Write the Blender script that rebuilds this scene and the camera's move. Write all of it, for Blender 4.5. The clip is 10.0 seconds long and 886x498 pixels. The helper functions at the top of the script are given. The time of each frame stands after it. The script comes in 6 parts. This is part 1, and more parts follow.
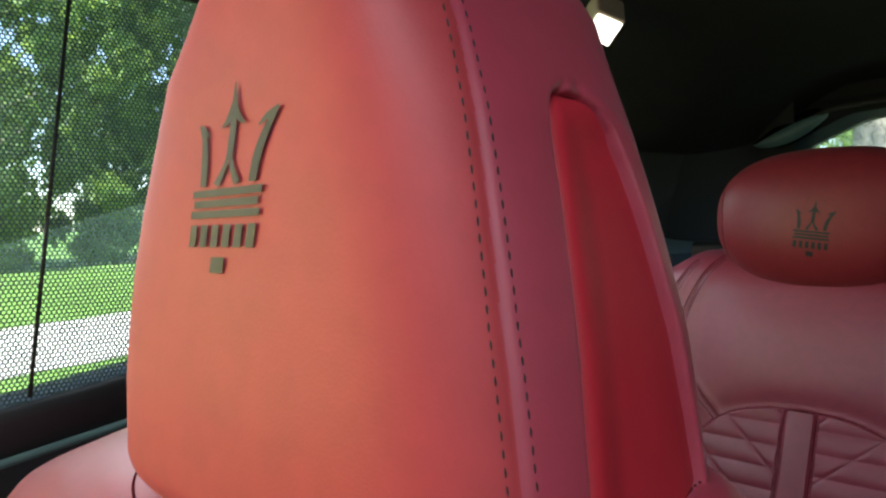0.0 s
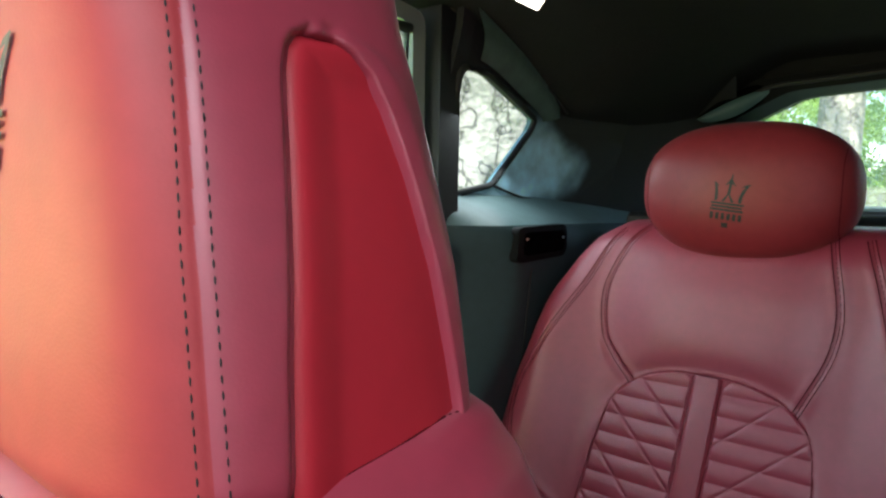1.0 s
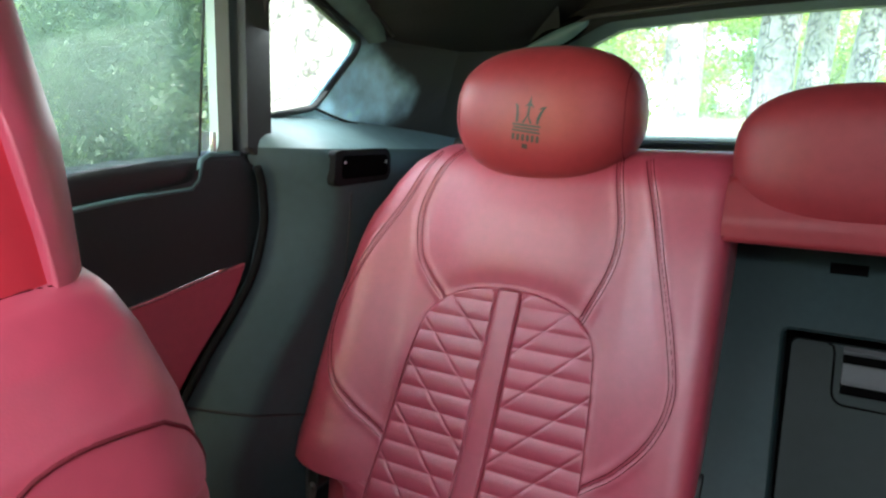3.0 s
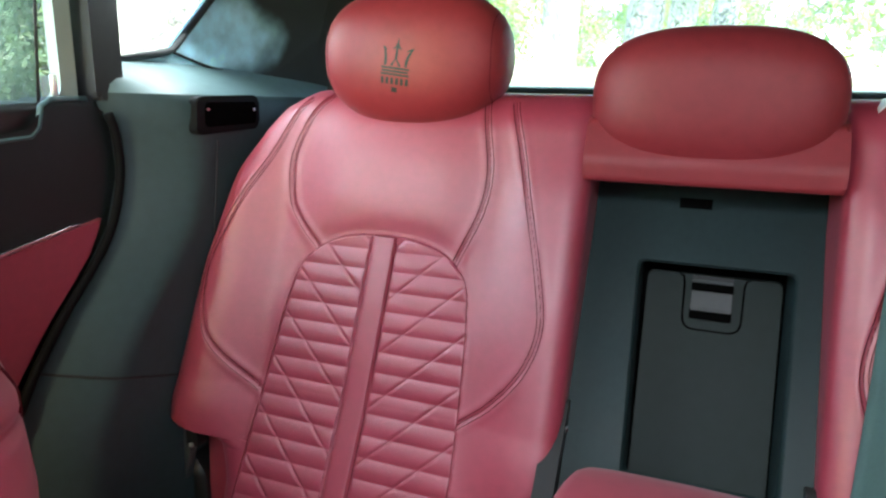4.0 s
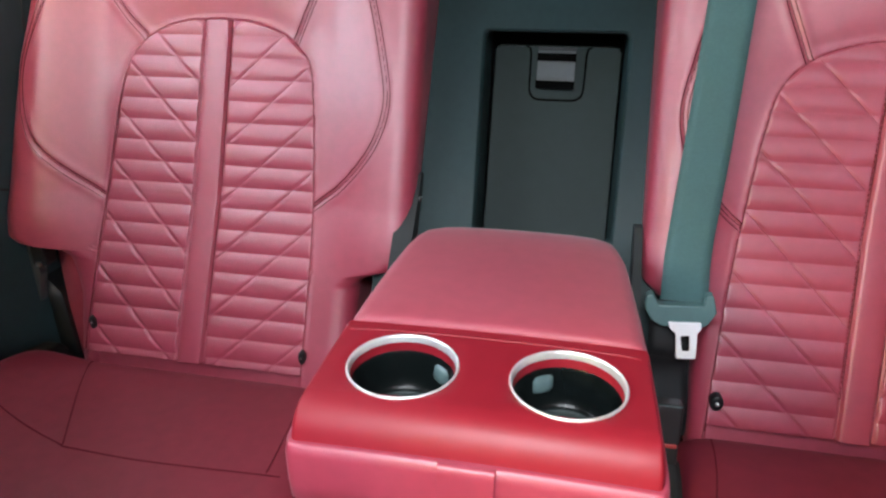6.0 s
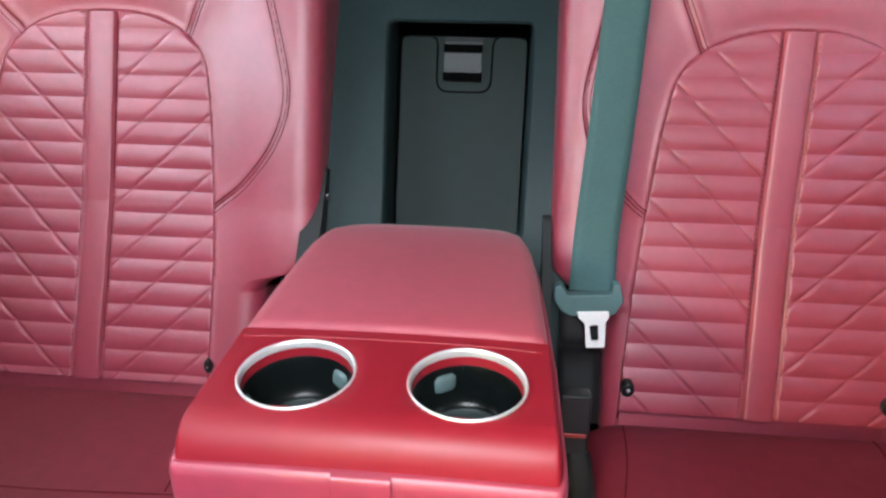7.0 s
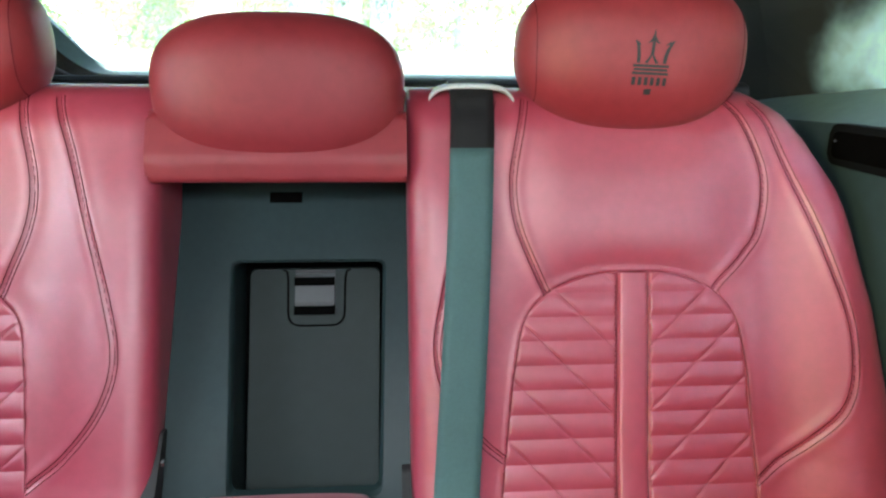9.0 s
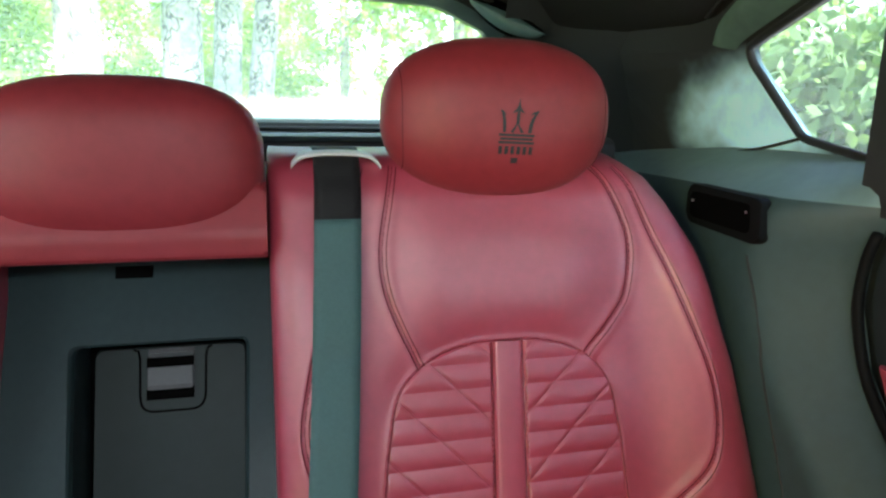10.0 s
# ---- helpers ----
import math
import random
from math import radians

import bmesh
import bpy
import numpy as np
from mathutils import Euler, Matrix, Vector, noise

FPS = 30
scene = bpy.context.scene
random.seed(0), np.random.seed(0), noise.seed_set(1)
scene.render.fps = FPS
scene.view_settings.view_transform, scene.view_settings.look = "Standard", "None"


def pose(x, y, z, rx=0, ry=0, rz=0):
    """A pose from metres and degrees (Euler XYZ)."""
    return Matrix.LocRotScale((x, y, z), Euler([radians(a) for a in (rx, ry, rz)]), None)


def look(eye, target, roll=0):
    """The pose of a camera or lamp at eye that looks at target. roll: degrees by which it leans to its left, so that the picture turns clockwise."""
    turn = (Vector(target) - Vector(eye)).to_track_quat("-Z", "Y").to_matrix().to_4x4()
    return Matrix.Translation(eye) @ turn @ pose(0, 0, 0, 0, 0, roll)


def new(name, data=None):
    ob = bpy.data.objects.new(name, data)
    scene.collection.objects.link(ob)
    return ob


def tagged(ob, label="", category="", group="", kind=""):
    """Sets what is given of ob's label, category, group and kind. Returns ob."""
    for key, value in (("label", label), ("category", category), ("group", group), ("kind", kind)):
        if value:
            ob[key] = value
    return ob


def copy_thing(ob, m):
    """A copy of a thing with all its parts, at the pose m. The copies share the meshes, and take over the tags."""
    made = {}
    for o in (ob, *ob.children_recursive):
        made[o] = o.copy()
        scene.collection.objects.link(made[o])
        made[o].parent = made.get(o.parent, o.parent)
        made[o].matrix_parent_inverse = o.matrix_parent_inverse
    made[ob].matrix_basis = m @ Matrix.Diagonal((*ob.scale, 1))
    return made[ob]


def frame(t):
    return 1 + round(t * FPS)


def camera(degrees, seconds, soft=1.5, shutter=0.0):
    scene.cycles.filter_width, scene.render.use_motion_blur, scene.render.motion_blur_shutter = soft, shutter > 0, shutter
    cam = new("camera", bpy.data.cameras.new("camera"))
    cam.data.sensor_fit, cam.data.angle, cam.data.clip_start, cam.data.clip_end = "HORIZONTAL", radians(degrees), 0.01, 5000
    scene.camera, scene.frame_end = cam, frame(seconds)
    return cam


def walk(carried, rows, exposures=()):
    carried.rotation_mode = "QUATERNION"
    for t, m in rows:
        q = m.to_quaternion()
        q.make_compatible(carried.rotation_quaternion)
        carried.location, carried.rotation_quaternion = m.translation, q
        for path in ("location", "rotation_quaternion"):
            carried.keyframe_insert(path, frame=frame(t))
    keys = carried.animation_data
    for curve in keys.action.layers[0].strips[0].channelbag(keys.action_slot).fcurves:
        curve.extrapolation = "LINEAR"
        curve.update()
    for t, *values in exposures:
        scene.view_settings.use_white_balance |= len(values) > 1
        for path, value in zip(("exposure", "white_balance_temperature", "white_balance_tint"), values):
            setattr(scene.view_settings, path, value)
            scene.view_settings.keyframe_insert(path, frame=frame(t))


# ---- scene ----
cam = camera(67.99, 10.0, soft=2.4)
# seconds, place, yaw, pitch, roll
ROWS = [
    (0, -0.1755, -0.0120, 1.3717, 42.90, -1.43, 1.04),
    (0.3, -0.1558, -0.0069, 1.3724, 42.37, -2.08, 0.58),
    (0.6, -0.1371, 0.0033, 1.3664, 41.79, -2.89, -0.96),
    (1, -0.1195, 0.0238, 1.3633, 41.05, -4.33, -1.12),
    (1.5, -0.0963, 0.0442, 1.3634, 39.53, -5.29, -1.50),
    (2, -0.0763, 0.0589, 1.3599, 37.41, -6.53, -1.62),
    (2.5, -0.0578, 0.0681, 1.3511, 34.43, -8.14, -1.54),
    (4, -0.0190, 0.0842, 1.3242, 21.20, -12.62, -1.32),
    (4.5, -0.0009, 0.0852, 1.3012, 16.69, -15.14, -0.66),
    (5, 0.0386, 0.0753, 1.2479, 16.03, -16.85, 0.17),
    (5.5, 0.0351, 0.0689, 1.2259, 13.54, -20.93, -0.04),
    (6.8, 0.0632, 0.0832, 1.2076, 7.00, -25.06, -0.16),
    (7, 0.0690, 0.0907, 1.2124, 5.29, -24.37, -0.48),
    (7.5, 0.0806, 0.1118, 1.2397, 0.90, -22.90, -0.50),
    (8, 0.0894, 0.1355, 1.2706, -1.38, -20.22, -0.79),
    (8.5, 0.0971, 0.1511, 1.3074, -3.07, -16.41, -1.06),
    (9, 0.1109, 0.1635, 1.3398, -4.58, -13.94, -0.55),
    (9.5, 0.1180, 0.1852, 1.3586, -8.26, -11.80, -0.86),
    (10, 0.1434, 0.2039, 1.3894, -13.92, -12.12, -0.99),
]
walk(cam, [(t, pose(x, y, z, 90 + p, r, w)) for t, x, y, z, w, p, r in ROWS],
     exposures=[(0.0, 1.76), (0.6, 2.0), (0.9, 2.25), (1.2, 2.55), (1.5, 2.78), (2.0, 3.08), (2.7, 3.35), (4.0, 3.7), (5.0, 3.95), (7.0, 4.15), (8.0, 4.2), (8.5, 4.15), (9.2, 4.1), (10.0, 3.55)])

# ---- light ----
world = bpy.data.worlds.new("sky")
scene.world = world
world.use_nodes = True
wn = world.node_tree.nodes
sky = wn.new("ShaderNodeTexSky")
sky.sky_type = "NISHITA"
sky.sun_disc = False
sky.sun_elevation = radians(61)
sky.sun_rotation = radians(162)
wn["Background"].inputs["Strength"].default_value = 0.15
world.node_tree.links.new(sky.outputs[0], wn["Background"].inputs["Color"])

sun = new("sun", bpy.data.lights.new("sun", "SUN"))
sun.data.energy = 4.8
sun.data.angle = radians(1.0)
sun.data.color = (1.0, 0.95, 0.86)
sun.matrix_world = look((1.5, -4.5, 8.5), (0, 0, 0))


def window_light(name, eye, target, w, h, power, color=(0.9, 0.97, 1.0)):
    lamp = new(name, bpy.data.lights.new(name, "AREA"))
    lamp.data.shape = "RECTANGLE"
    lamp.data.size, lamp.data.size_y = w, h
    lamp.data.energy = power
    lamp.data.color = color
    lamp.matrix_world = look(eye, target)
    return lamp


# daylight of the windscreen, which an unseen wall shuts, and the two front side windows
window_light("windscreen_daylight", (0, -0.86, 1.45), (0, 0.2, 1.15), 1.25, 0.55, 0.045, (1.0, 0.86, 0.58))
# the front side windows: sunlit lawn below, trees and sky above
window_light("front_window_lawn_light", (-0.745, -0.48, 1.31), (0.0, 0.0, 1.34), 0.62, 0.20, 1.9, (1.0, 0.80, 0.28))
window_light("front_window_daylight", (-0.745, -0.36, 1.49), (0.0, -0.02, 1.30), 0.85, 0.20, 0.25, (0.88, 0.95, 1.0))
window_light("front_window_daylight", (0.745, -0.50, 1.45), (0.0, 0.0, 1.34), 0.62, 0.26, 0.36, (0.88, 0.95, 1.0))
# daylight that filters through the perforated blind of the left rear door
window_light("rear_door_daylight", (-0.7530, 0.34, 1.45), (0.0, 0.42, 1.20), 0.58, 0.22, 0.38, (0.84, 0.94, 1.0))
# daylight through the left quarter window
window_light("quarter_window_daylight", (-0.735, 0.845, 1.455), (-0.60, 0.76, 1.20), 0.15, 0.13, 0.07, (0.84, 0.96, 1.0))
# added fill lamp under an unseen glass roof assumed over the front seats
window_light("roof_fill_light", (0, -0.30, 1.645), (0, -0.30, 0.5), 0.44, 0.46, 1.45, (0.86, 0.93, 1.0))


# ---- materials ----
def material(name, color, rough=0.5, metal=0.0, spread=0.12, scale=60.0, bump=0.0, bump_scale=400.0, sheen=0.0, spec=0.5,
             coat=0.0, stains=0.0):
    """A surface with colour variation at two scales and a fine relief."""
    m = bpy.data.materials.new(name)
    m.use_nodes = True
    n, l = m.node_tree.nodes, m.node_tree.links
    b = n["Principled BSDF"]
    b.inputs["Roughness"].default_value = rough
    b.inputs["Metallic"].default_value = metal
    b.inputs["Specular IOR Level"].default_value = spec
    b.inputs["Sheen Weight"].default_value = sheen
    b.inputs["Coat Weight"].default_value = coat
    b.inputs["Coat Roughness"].default_value = 0.42
    tc = n.new("ShaderNodeTexCoord")
    fine = n.new("ShaderNodeTexNoise")
    fine.inputs["Scale"].default_value = scale
    fine.inputs["Detail"].default_value = 6
    wide = n.new("ShaderNodeTexNoise")
    wide.inputs["Scale"].default_value = scale / 12
    wide.inputs["Detail"].default_value = 3
    l.new(tc.outputs["Object"], fine.inputs["Vector"])
    l.new(tc.outputs["Object"], wide.inputs["Vector"])
    add = n.new("ShaderNodeMath")
    add.operation = "ADD"
    l.new(fine.outputs["Fac"], add.inputs[0])
    l.new(wide.outputs["Fac"], add.inputs[1])
    ramp = n.new("ShaderNodeMapRange")
    ramp.inputs["From Min"].default_value, ramp.inputs["From Max"].default_value = 0.7, 1.3
    ramp.inputs["To Min"].default_value, ramp.inputs["To Max"].default_value = 1 - spread, 1 + spread
    l.new(add.outputs[0], ramp.inputs["Value"])
    mul = n.new("ShaderNodeMix")
    mul.data_type, mul.blend_type = "RGBA", "MULTIPLY"
    mul.inputs["Factor"].default_value = 1.0
    mul.inputs["A"].default_value = (*color, 1)
    l.new(ramp.outputs["Result"], mul.inputs["B"])
    l.new(mul.outputs["Result"], b.inputs["Base Color"])
    rr = n.new("ShaderNodeMapRange")
    rr.inputs["From Min"].default_value, rr.inputs["From Max"].default_value = 0.3, 0.7
    rr.inputs["To Min"].default_value, rr.inputs["To Max"].default_value = max(0.02, rough - 0.06), min(1, rough + 0.06)
    l.new(wide.outputs["Fac"], rr.inputs["Value"])
    l.new(rr.outputs["Result"], b.inputs["Roughness"])
    if bump:
        grain = n.new("ShaderNodeTexVoronoi")
        grain.inputs["Scale"].default_value = bump_scale
        l.new(tc.outputs["Object"], grain.inputs["Vector"])
        bp = n.new("ShaderNodeBump")
        bp.inputs["Strength"].default_value = bump
        bp.inputs["Distance"].default_value = 0.3 / bump_scale
        l.new(grain.outputs["Distance"], bp.inputs["Height"])
        l.new(bp.outputs["Normal"], b.inputs["Normal"])
    return m


LEATHER = material("red_leather", (0.33, 0.031, 0.060), 0.48, spread=0.10, scale=90, bump=0.10, bump_scale=900, spec=1.0, sheen=0.04, coat=0.36)
# red leather copy tinted and brightened for the warm light on the front cover
LEATHER_WARM_LIT = material("warm_lit_red_leather", (0.35, 0.036, 0.043), 0.55, spread=0.10, scale=80, bump=0.10, bump_scale=900, spec=0.5, sheen=0.03)
# red leather copy, darkened to paint in the dim light on the headrests
LEATHER_DIMMED = material("dimmed_headrest_leather", (0.24, 0.021, 0.028), 0.52, spread=0.10, scale=80, bump=0.10, bump_scale=900, spec=0.5, sheen=0.03)
# red leather copy with the cushions' shade put into its colour; seams reuse it
LEATHER_SHADED = material("shade_toned_red_leather", (0.16, 0.014, 0.025), 0.55, spread=0.12, scale=70, bump=0.12, bump_scale=900, spec=0.4)
# paler red leather copy: light from above put into the armrest's colour
LEATHER_TOP_LIT = material("top_lit_armrest_leather", (0.36, 0.045, 0.070), 0.55, spread=0.08, scale=80, bump=0.10, bump_scale=900, spec=0.8, sheen=0.12)
LEATHER_INSET = material("bright_red_inset_leather", (0.41, 0.015, 0.029), 0.50, spread=0.06, scale=60, bump=0.08, bump_scale=900, spec=0.5)
LEATHER_GLOSS = material("smooth_red_leather", (0.26, 0.008, 0.018), 0.50, spread=0.06, scale=60, bump=0.08, bump_scale=900, spec=0.5)
SEAM = material("dark_red_seam", (0.10, 0.010, 0.016), 0.8, spec=0.15, spread=0.2, scale=900)
THREAD = material("dark_red_thread", (0.060, 0.007, 0.011), 0.8, spec=0.15, spread=0.2, scale=900)
THREAD_BLACK = material("black_thread", (0.012, 0.012, 0.014), 0.7, spread=0.2, scale=900)
EMBROIDERY = material("black_embroidery", (0.018, 0.020, 0.020), 0.55, spread=0.3, scale=1500, bump=0.4, bump_scale=2500)
PLASTIC = material("dark_grey_plastic", (0.014, 0.030, 0.031), 0.52, spec=0.25, spread=0.1, scale=120, bump=0.25, bump_scale=1100)
DOOR_DARK = material("near_black_door_trim", (0.013, 0.018, 0.019), 0.55, spec=0.35, spread=0.1, scale=120, bump=0.25, bump_scale=1100)
PLASTIC_SMOOTH = material("satin_grey_plastic", (0.013, 0.022, 0.020), 0.5, spec=0.2, spread=0.08, scale=60, bump=0.08, bump_scale=900)
BLACK = material("black_plastic", (0.010, 0.011, 0.012), 0.42, spread=0.15, scale=80)
GLOSS_BLACK = material("gloss_black_plastic", (0.008, 0.009, 0.010), 0.12, spread=0.1, scale=40)
CUP = material("gloss_cup_lining", (0.0035, 0.0052, 0.0052), 0.26, spread=0.1, scale=40, spec=0.25)
CUP_FLOOR = material("ribbed_rubber_mat", (0.016, 0.026, 0.025), 0.55, spread=0.15, scale=90)
CUP_PAD = material("pale_rubber_pad", (0.09, 0.14, 0.14), 0.35, spread=0.25, scale=60, spec=0.6)
TONGUE = material("plated_steel", (0.93, 0.94, 0.94), 0.35, metal=0.35, spread=0.03, scale=200)
RUBBER = material("black_rubber", (0.013, 0.0145, 0.0145), 0.65, spread=0.2, scale=90)
# side trim again, paler: window light on the ledge put into the colour
LEDGE_LIT = material("lit_trim_ledge", (0.13, 0.205, 0.21), 0.5, spec=0.5, spread=0.12, scale=50, bump=0.2, bump_scale=1200)
TRIM = material("grey_side_trim", (0.033, 0.061, 0.064), 0.55, spec=0.32, spread=0.1, scale=70, bump=0.3, bump_scale=1000)
SURROUND = material("grey_green_soft_trim", (0.060, 0.105, 0.085), 0.6, spread=0.25, scale=40, bump=0.2, bump_scale=1500)
FRAME_PAINT = material("grey_green_frame_paint", (0.20, 0.235, 0.21), 0.45, spread=0.06, scale=30)
HEADLINER = material("black_headliner_cloth", (0.019, 0.020, 0.0195), 0.95, spec=0.15, spread=0.15, scale=200, bump=0.3, bump_scale=1500)
CARPET = material("black_carpet", (0.015, 0.015, 0.016), 1.0, spread=0.3, scale=500, bump=0.6, bump_scale=900)
CHROME = material("brushed_chrome", (0.78, 0.79, 0.80), 0.16, metal=1.0, spread=0.04, scale=200)
SATIN_STEEL = material("satin_steel", (0.90, 0.90, 0.88), 0.36, metal=0.7, spread=0.04, scale=200)
GRIP = material("grey_green_plastic", (0.070, 0.140, 0.138), 0.45, spread=0.08, scale=90, bump=0.1)
STEEL = material("bright_steel", (0.80, 0.82, 0.82), 0.30, metal=1.0, spread=0.05, scale=200)
GREY_METAL = material("grey_metal", (0.22, 0.23, 0.23), 0.38, metal=0.8, spread=0.05, scale=200)
WHITE_PLASTIC = material("pale_grey_plastic", (0.55, 0.58, 0.58), 0.4, spread=0.05, scale=80)
RED_BUTTON = material("red_button", (0.30, 0.030, 0.025), 0.4, spread=0.05, scale=80)
WHITE_PAINT = material("white_car_paint", (0.8, 0.8, 0.8), 0.25, spread=0.03, scale=5, coat=0.6)
GRASS = material("lawn", (0.10, 0.21, 0.035), 0.9, spread=0.4, scale=6, bump=0.5, bump_scale=60)
ROAD = material("pale_pavement", (0.42, 0.42, 0.41), 0.9, spread=0.15, scale=8, bump=0.3, bump_scale=120)
BARK_PALE = material("pale_bark", (0.33, 0.32, 0.29), 0.9, spread=0.45, scale=22, bump=0.8, bump_scale=40)
# dark red that paints the shade in the upright's crevice
CREVICE_SHADE = material("crevice_shade_red", (0.075, 0.010, 0.015), 1.0, spec=0.0)
OUTLET = material("matt_black_outlet", (0.004, 0.0045, 0.005), 0.7, spec=0.12, spread=0.1)
# near-black for the latch bars and for shade painted into gaps and holes
VOID = material("gap_shade_black", (0.003, 0.003, 0.003), 1.0, spec=0.0)
BARK = material("grey_brown_bark", (0.34, 0.31, 0.27), 0.95, spread=0.5, scale=22, bump=0.9, bump_scale=40)


def crack(m, scale=4.5, depth=0.35):
    """Darkens narrow upright cracks between plates of bark."""
    n, l = m.node_tree.nodes, m.node_tree.links
    b = n["Principled BSDF"]
    old = b.inputs["Base Color"].links[0].from_socket
    tc = n.new("ShaderNodeTexCoord")
    mp = n.new("ShaderNodeMapping")
    mp.inputs["Scale"].default_value = (1.0, 1.0, 0.22)
    vo = n.new("ShaderNodeTexVoronoi")
    vo.feature = "DISTANCE_TO_EDGE"
    vo.inputs["Scale"].default_value = scale
    mr = n.new("ShaderNodeMapRange")
    mr.inputs["From Max"].default_value = 0.07
    mr.inputs["To Min"].default_value = depth
    mx = n.new("ShaderNodeMix")
    mx.data_type, mx.blend_type = "RGBA", "MULTIPLY"
    mx.inputs["Factor"].default_value = 1.0
    ns = n.new("ShaderNodeTexNoise")
    ns.inputs["Scale"].default_value = 9
    ad = n.new("ShaderNodeMix")
    ad.data_type, ad.blend_type = "RGBA", "LINEAR_LIGHT"
    ad.inputs["Factor"].default_value = 0.12
    l.new(tc.outputs["Object"], mp.inputs["Vector"])
    l.new(tc.outputs["Object"], ns.inputs["Vector"])
    l.new(mp.outputs[0], ad.inputs["A"])
    l.new(ns.outputs["Color"], ad.inputs["B"])
    l.new(ad.outputs["Result"], vo.inputs["Vector"])
    l.new(vo.outputs["Distance"], mr.inputs["Value"])
    l.new(old, mx.inputs["A"])
    l.new(mr.outputs["Result"], mx.inputs["B"])
    l.new(mx.outputs["Result"], b.inputs["Base Color"])


crack(BARK_PALE, 7.0, 0.16)
crack(BARK, 12.0, 0.35)


def light_patch_cloth(name, dark, pale, centre, reach):
    """Soft cloth with window light painted in as one pale blotchy patch."""
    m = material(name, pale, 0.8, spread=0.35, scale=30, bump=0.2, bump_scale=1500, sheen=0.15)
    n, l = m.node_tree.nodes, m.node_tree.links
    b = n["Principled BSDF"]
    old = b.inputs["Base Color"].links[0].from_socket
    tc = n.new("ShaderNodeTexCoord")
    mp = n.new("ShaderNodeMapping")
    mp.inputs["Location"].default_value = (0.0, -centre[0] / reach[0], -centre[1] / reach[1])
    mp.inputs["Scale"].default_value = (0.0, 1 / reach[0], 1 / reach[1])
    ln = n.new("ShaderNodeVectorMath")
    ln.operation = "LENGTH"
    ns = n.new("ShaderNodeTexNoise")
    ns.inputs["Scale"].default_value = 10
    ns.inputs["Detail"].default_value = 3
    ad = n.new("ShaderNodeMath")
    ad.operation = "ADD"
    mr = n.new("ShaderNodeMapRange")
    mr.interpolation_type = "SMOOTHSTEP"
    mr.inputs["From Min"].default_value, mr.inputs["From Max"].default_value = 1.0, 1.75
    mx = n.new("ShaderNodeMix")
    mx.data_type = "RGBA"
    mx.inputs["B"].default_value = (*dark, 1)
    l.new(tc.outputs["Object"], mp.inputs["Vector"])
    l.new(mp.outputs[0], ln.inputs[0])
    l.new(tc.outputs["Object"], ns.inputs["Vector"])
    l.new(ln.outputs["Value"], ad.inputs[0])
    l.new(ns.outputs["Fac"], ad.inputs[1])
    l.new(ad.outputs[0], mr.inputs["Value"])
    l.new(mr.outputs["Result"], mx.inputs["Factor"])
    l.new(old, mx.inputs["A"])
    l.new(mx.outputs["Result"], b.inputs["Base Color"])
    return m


# pillar cloth: pale pool of window light put into the colour
PILLAR_CLOTH = light_patch_cloth("light_painted_pillar_cloth", (0.006, 0.009, 0.009), (0.46, 0.80, 0.92), (0.965, 1.418), (0.135, 0.080))


def webbing(name, color):
    """Woven belt: fine cross ribs."""
    m = material(name, color, 0.65, spread=0.08, scale=300, sheen=0.06, spec=0.3)
    n, l = m.node_tree.nodes, m.node_tree.links
    tc = n.new("ShaderNodeTexCoord")
    wave = n.new("ShaderNodeTexWave")
    wave.wave_type, wave.bands_direction = "BANDS", "Z"
    wave.inputs["Scale"].default_value = 230
    wave.inputs["Distortion"].default_value = 0.4
    bp = n.new("ShaderNodeBump")
    bp.inputs["Strength"].default_value = 0.35
    bp.inputs["Distance"].default_value = 0.0004
    l.new(tc.outputs["Object"], wave.inputs["Vector"])
    l.new(wave.outputs["Fac"], bp.inputs["Height"])
    l.new(bp.outputs["Normal"], n["Principled BSDF"].inputs["Normal"])
    return m


WEBBING = webbing("grey_webbing", (0.056, 0.118, 0.117))
WEBBING_DARK = webbing("dark_webbing", (0.005, 0.005, 0.006))


def leaf_material(name, color):
    m = material(name, color, 0.6, spread=0.35, scale=3)
    n, l = m.node_tree.nodes, m.node_tree.links
    b = n["Principled BSDF"]
    tr = n.new("ShaderNodeBsdfTranslucent")
    tr.inputs["Color"].default_value = (color[0] * 2.2, color[1] * 2.0, color[2] * 1.2, 1)
    mix = n.new("ShaderNodeMixShader")
    mix.inputs[0].default_value = 0.4
    l.new(b.outputs[0], mix.inputs[1])
    l.new(tr.outputs[0], mix.inputs[2])
    l.new(mix.outputs[0], n["Material Output"].inputs["Surface"])
    return m


LEAF = leaf_material("fresh_leaves", (0.17, 0.28, 0.09))
# leaf colour darkened to stand for foliage in shade
LEAF_SHADED = leaf_material("shade_toned_leaves", (0.045, 0.085, 0.048))
LEAF_DARK = leaf_material("dark_leaves", (0.10, 0.185, 0.085))


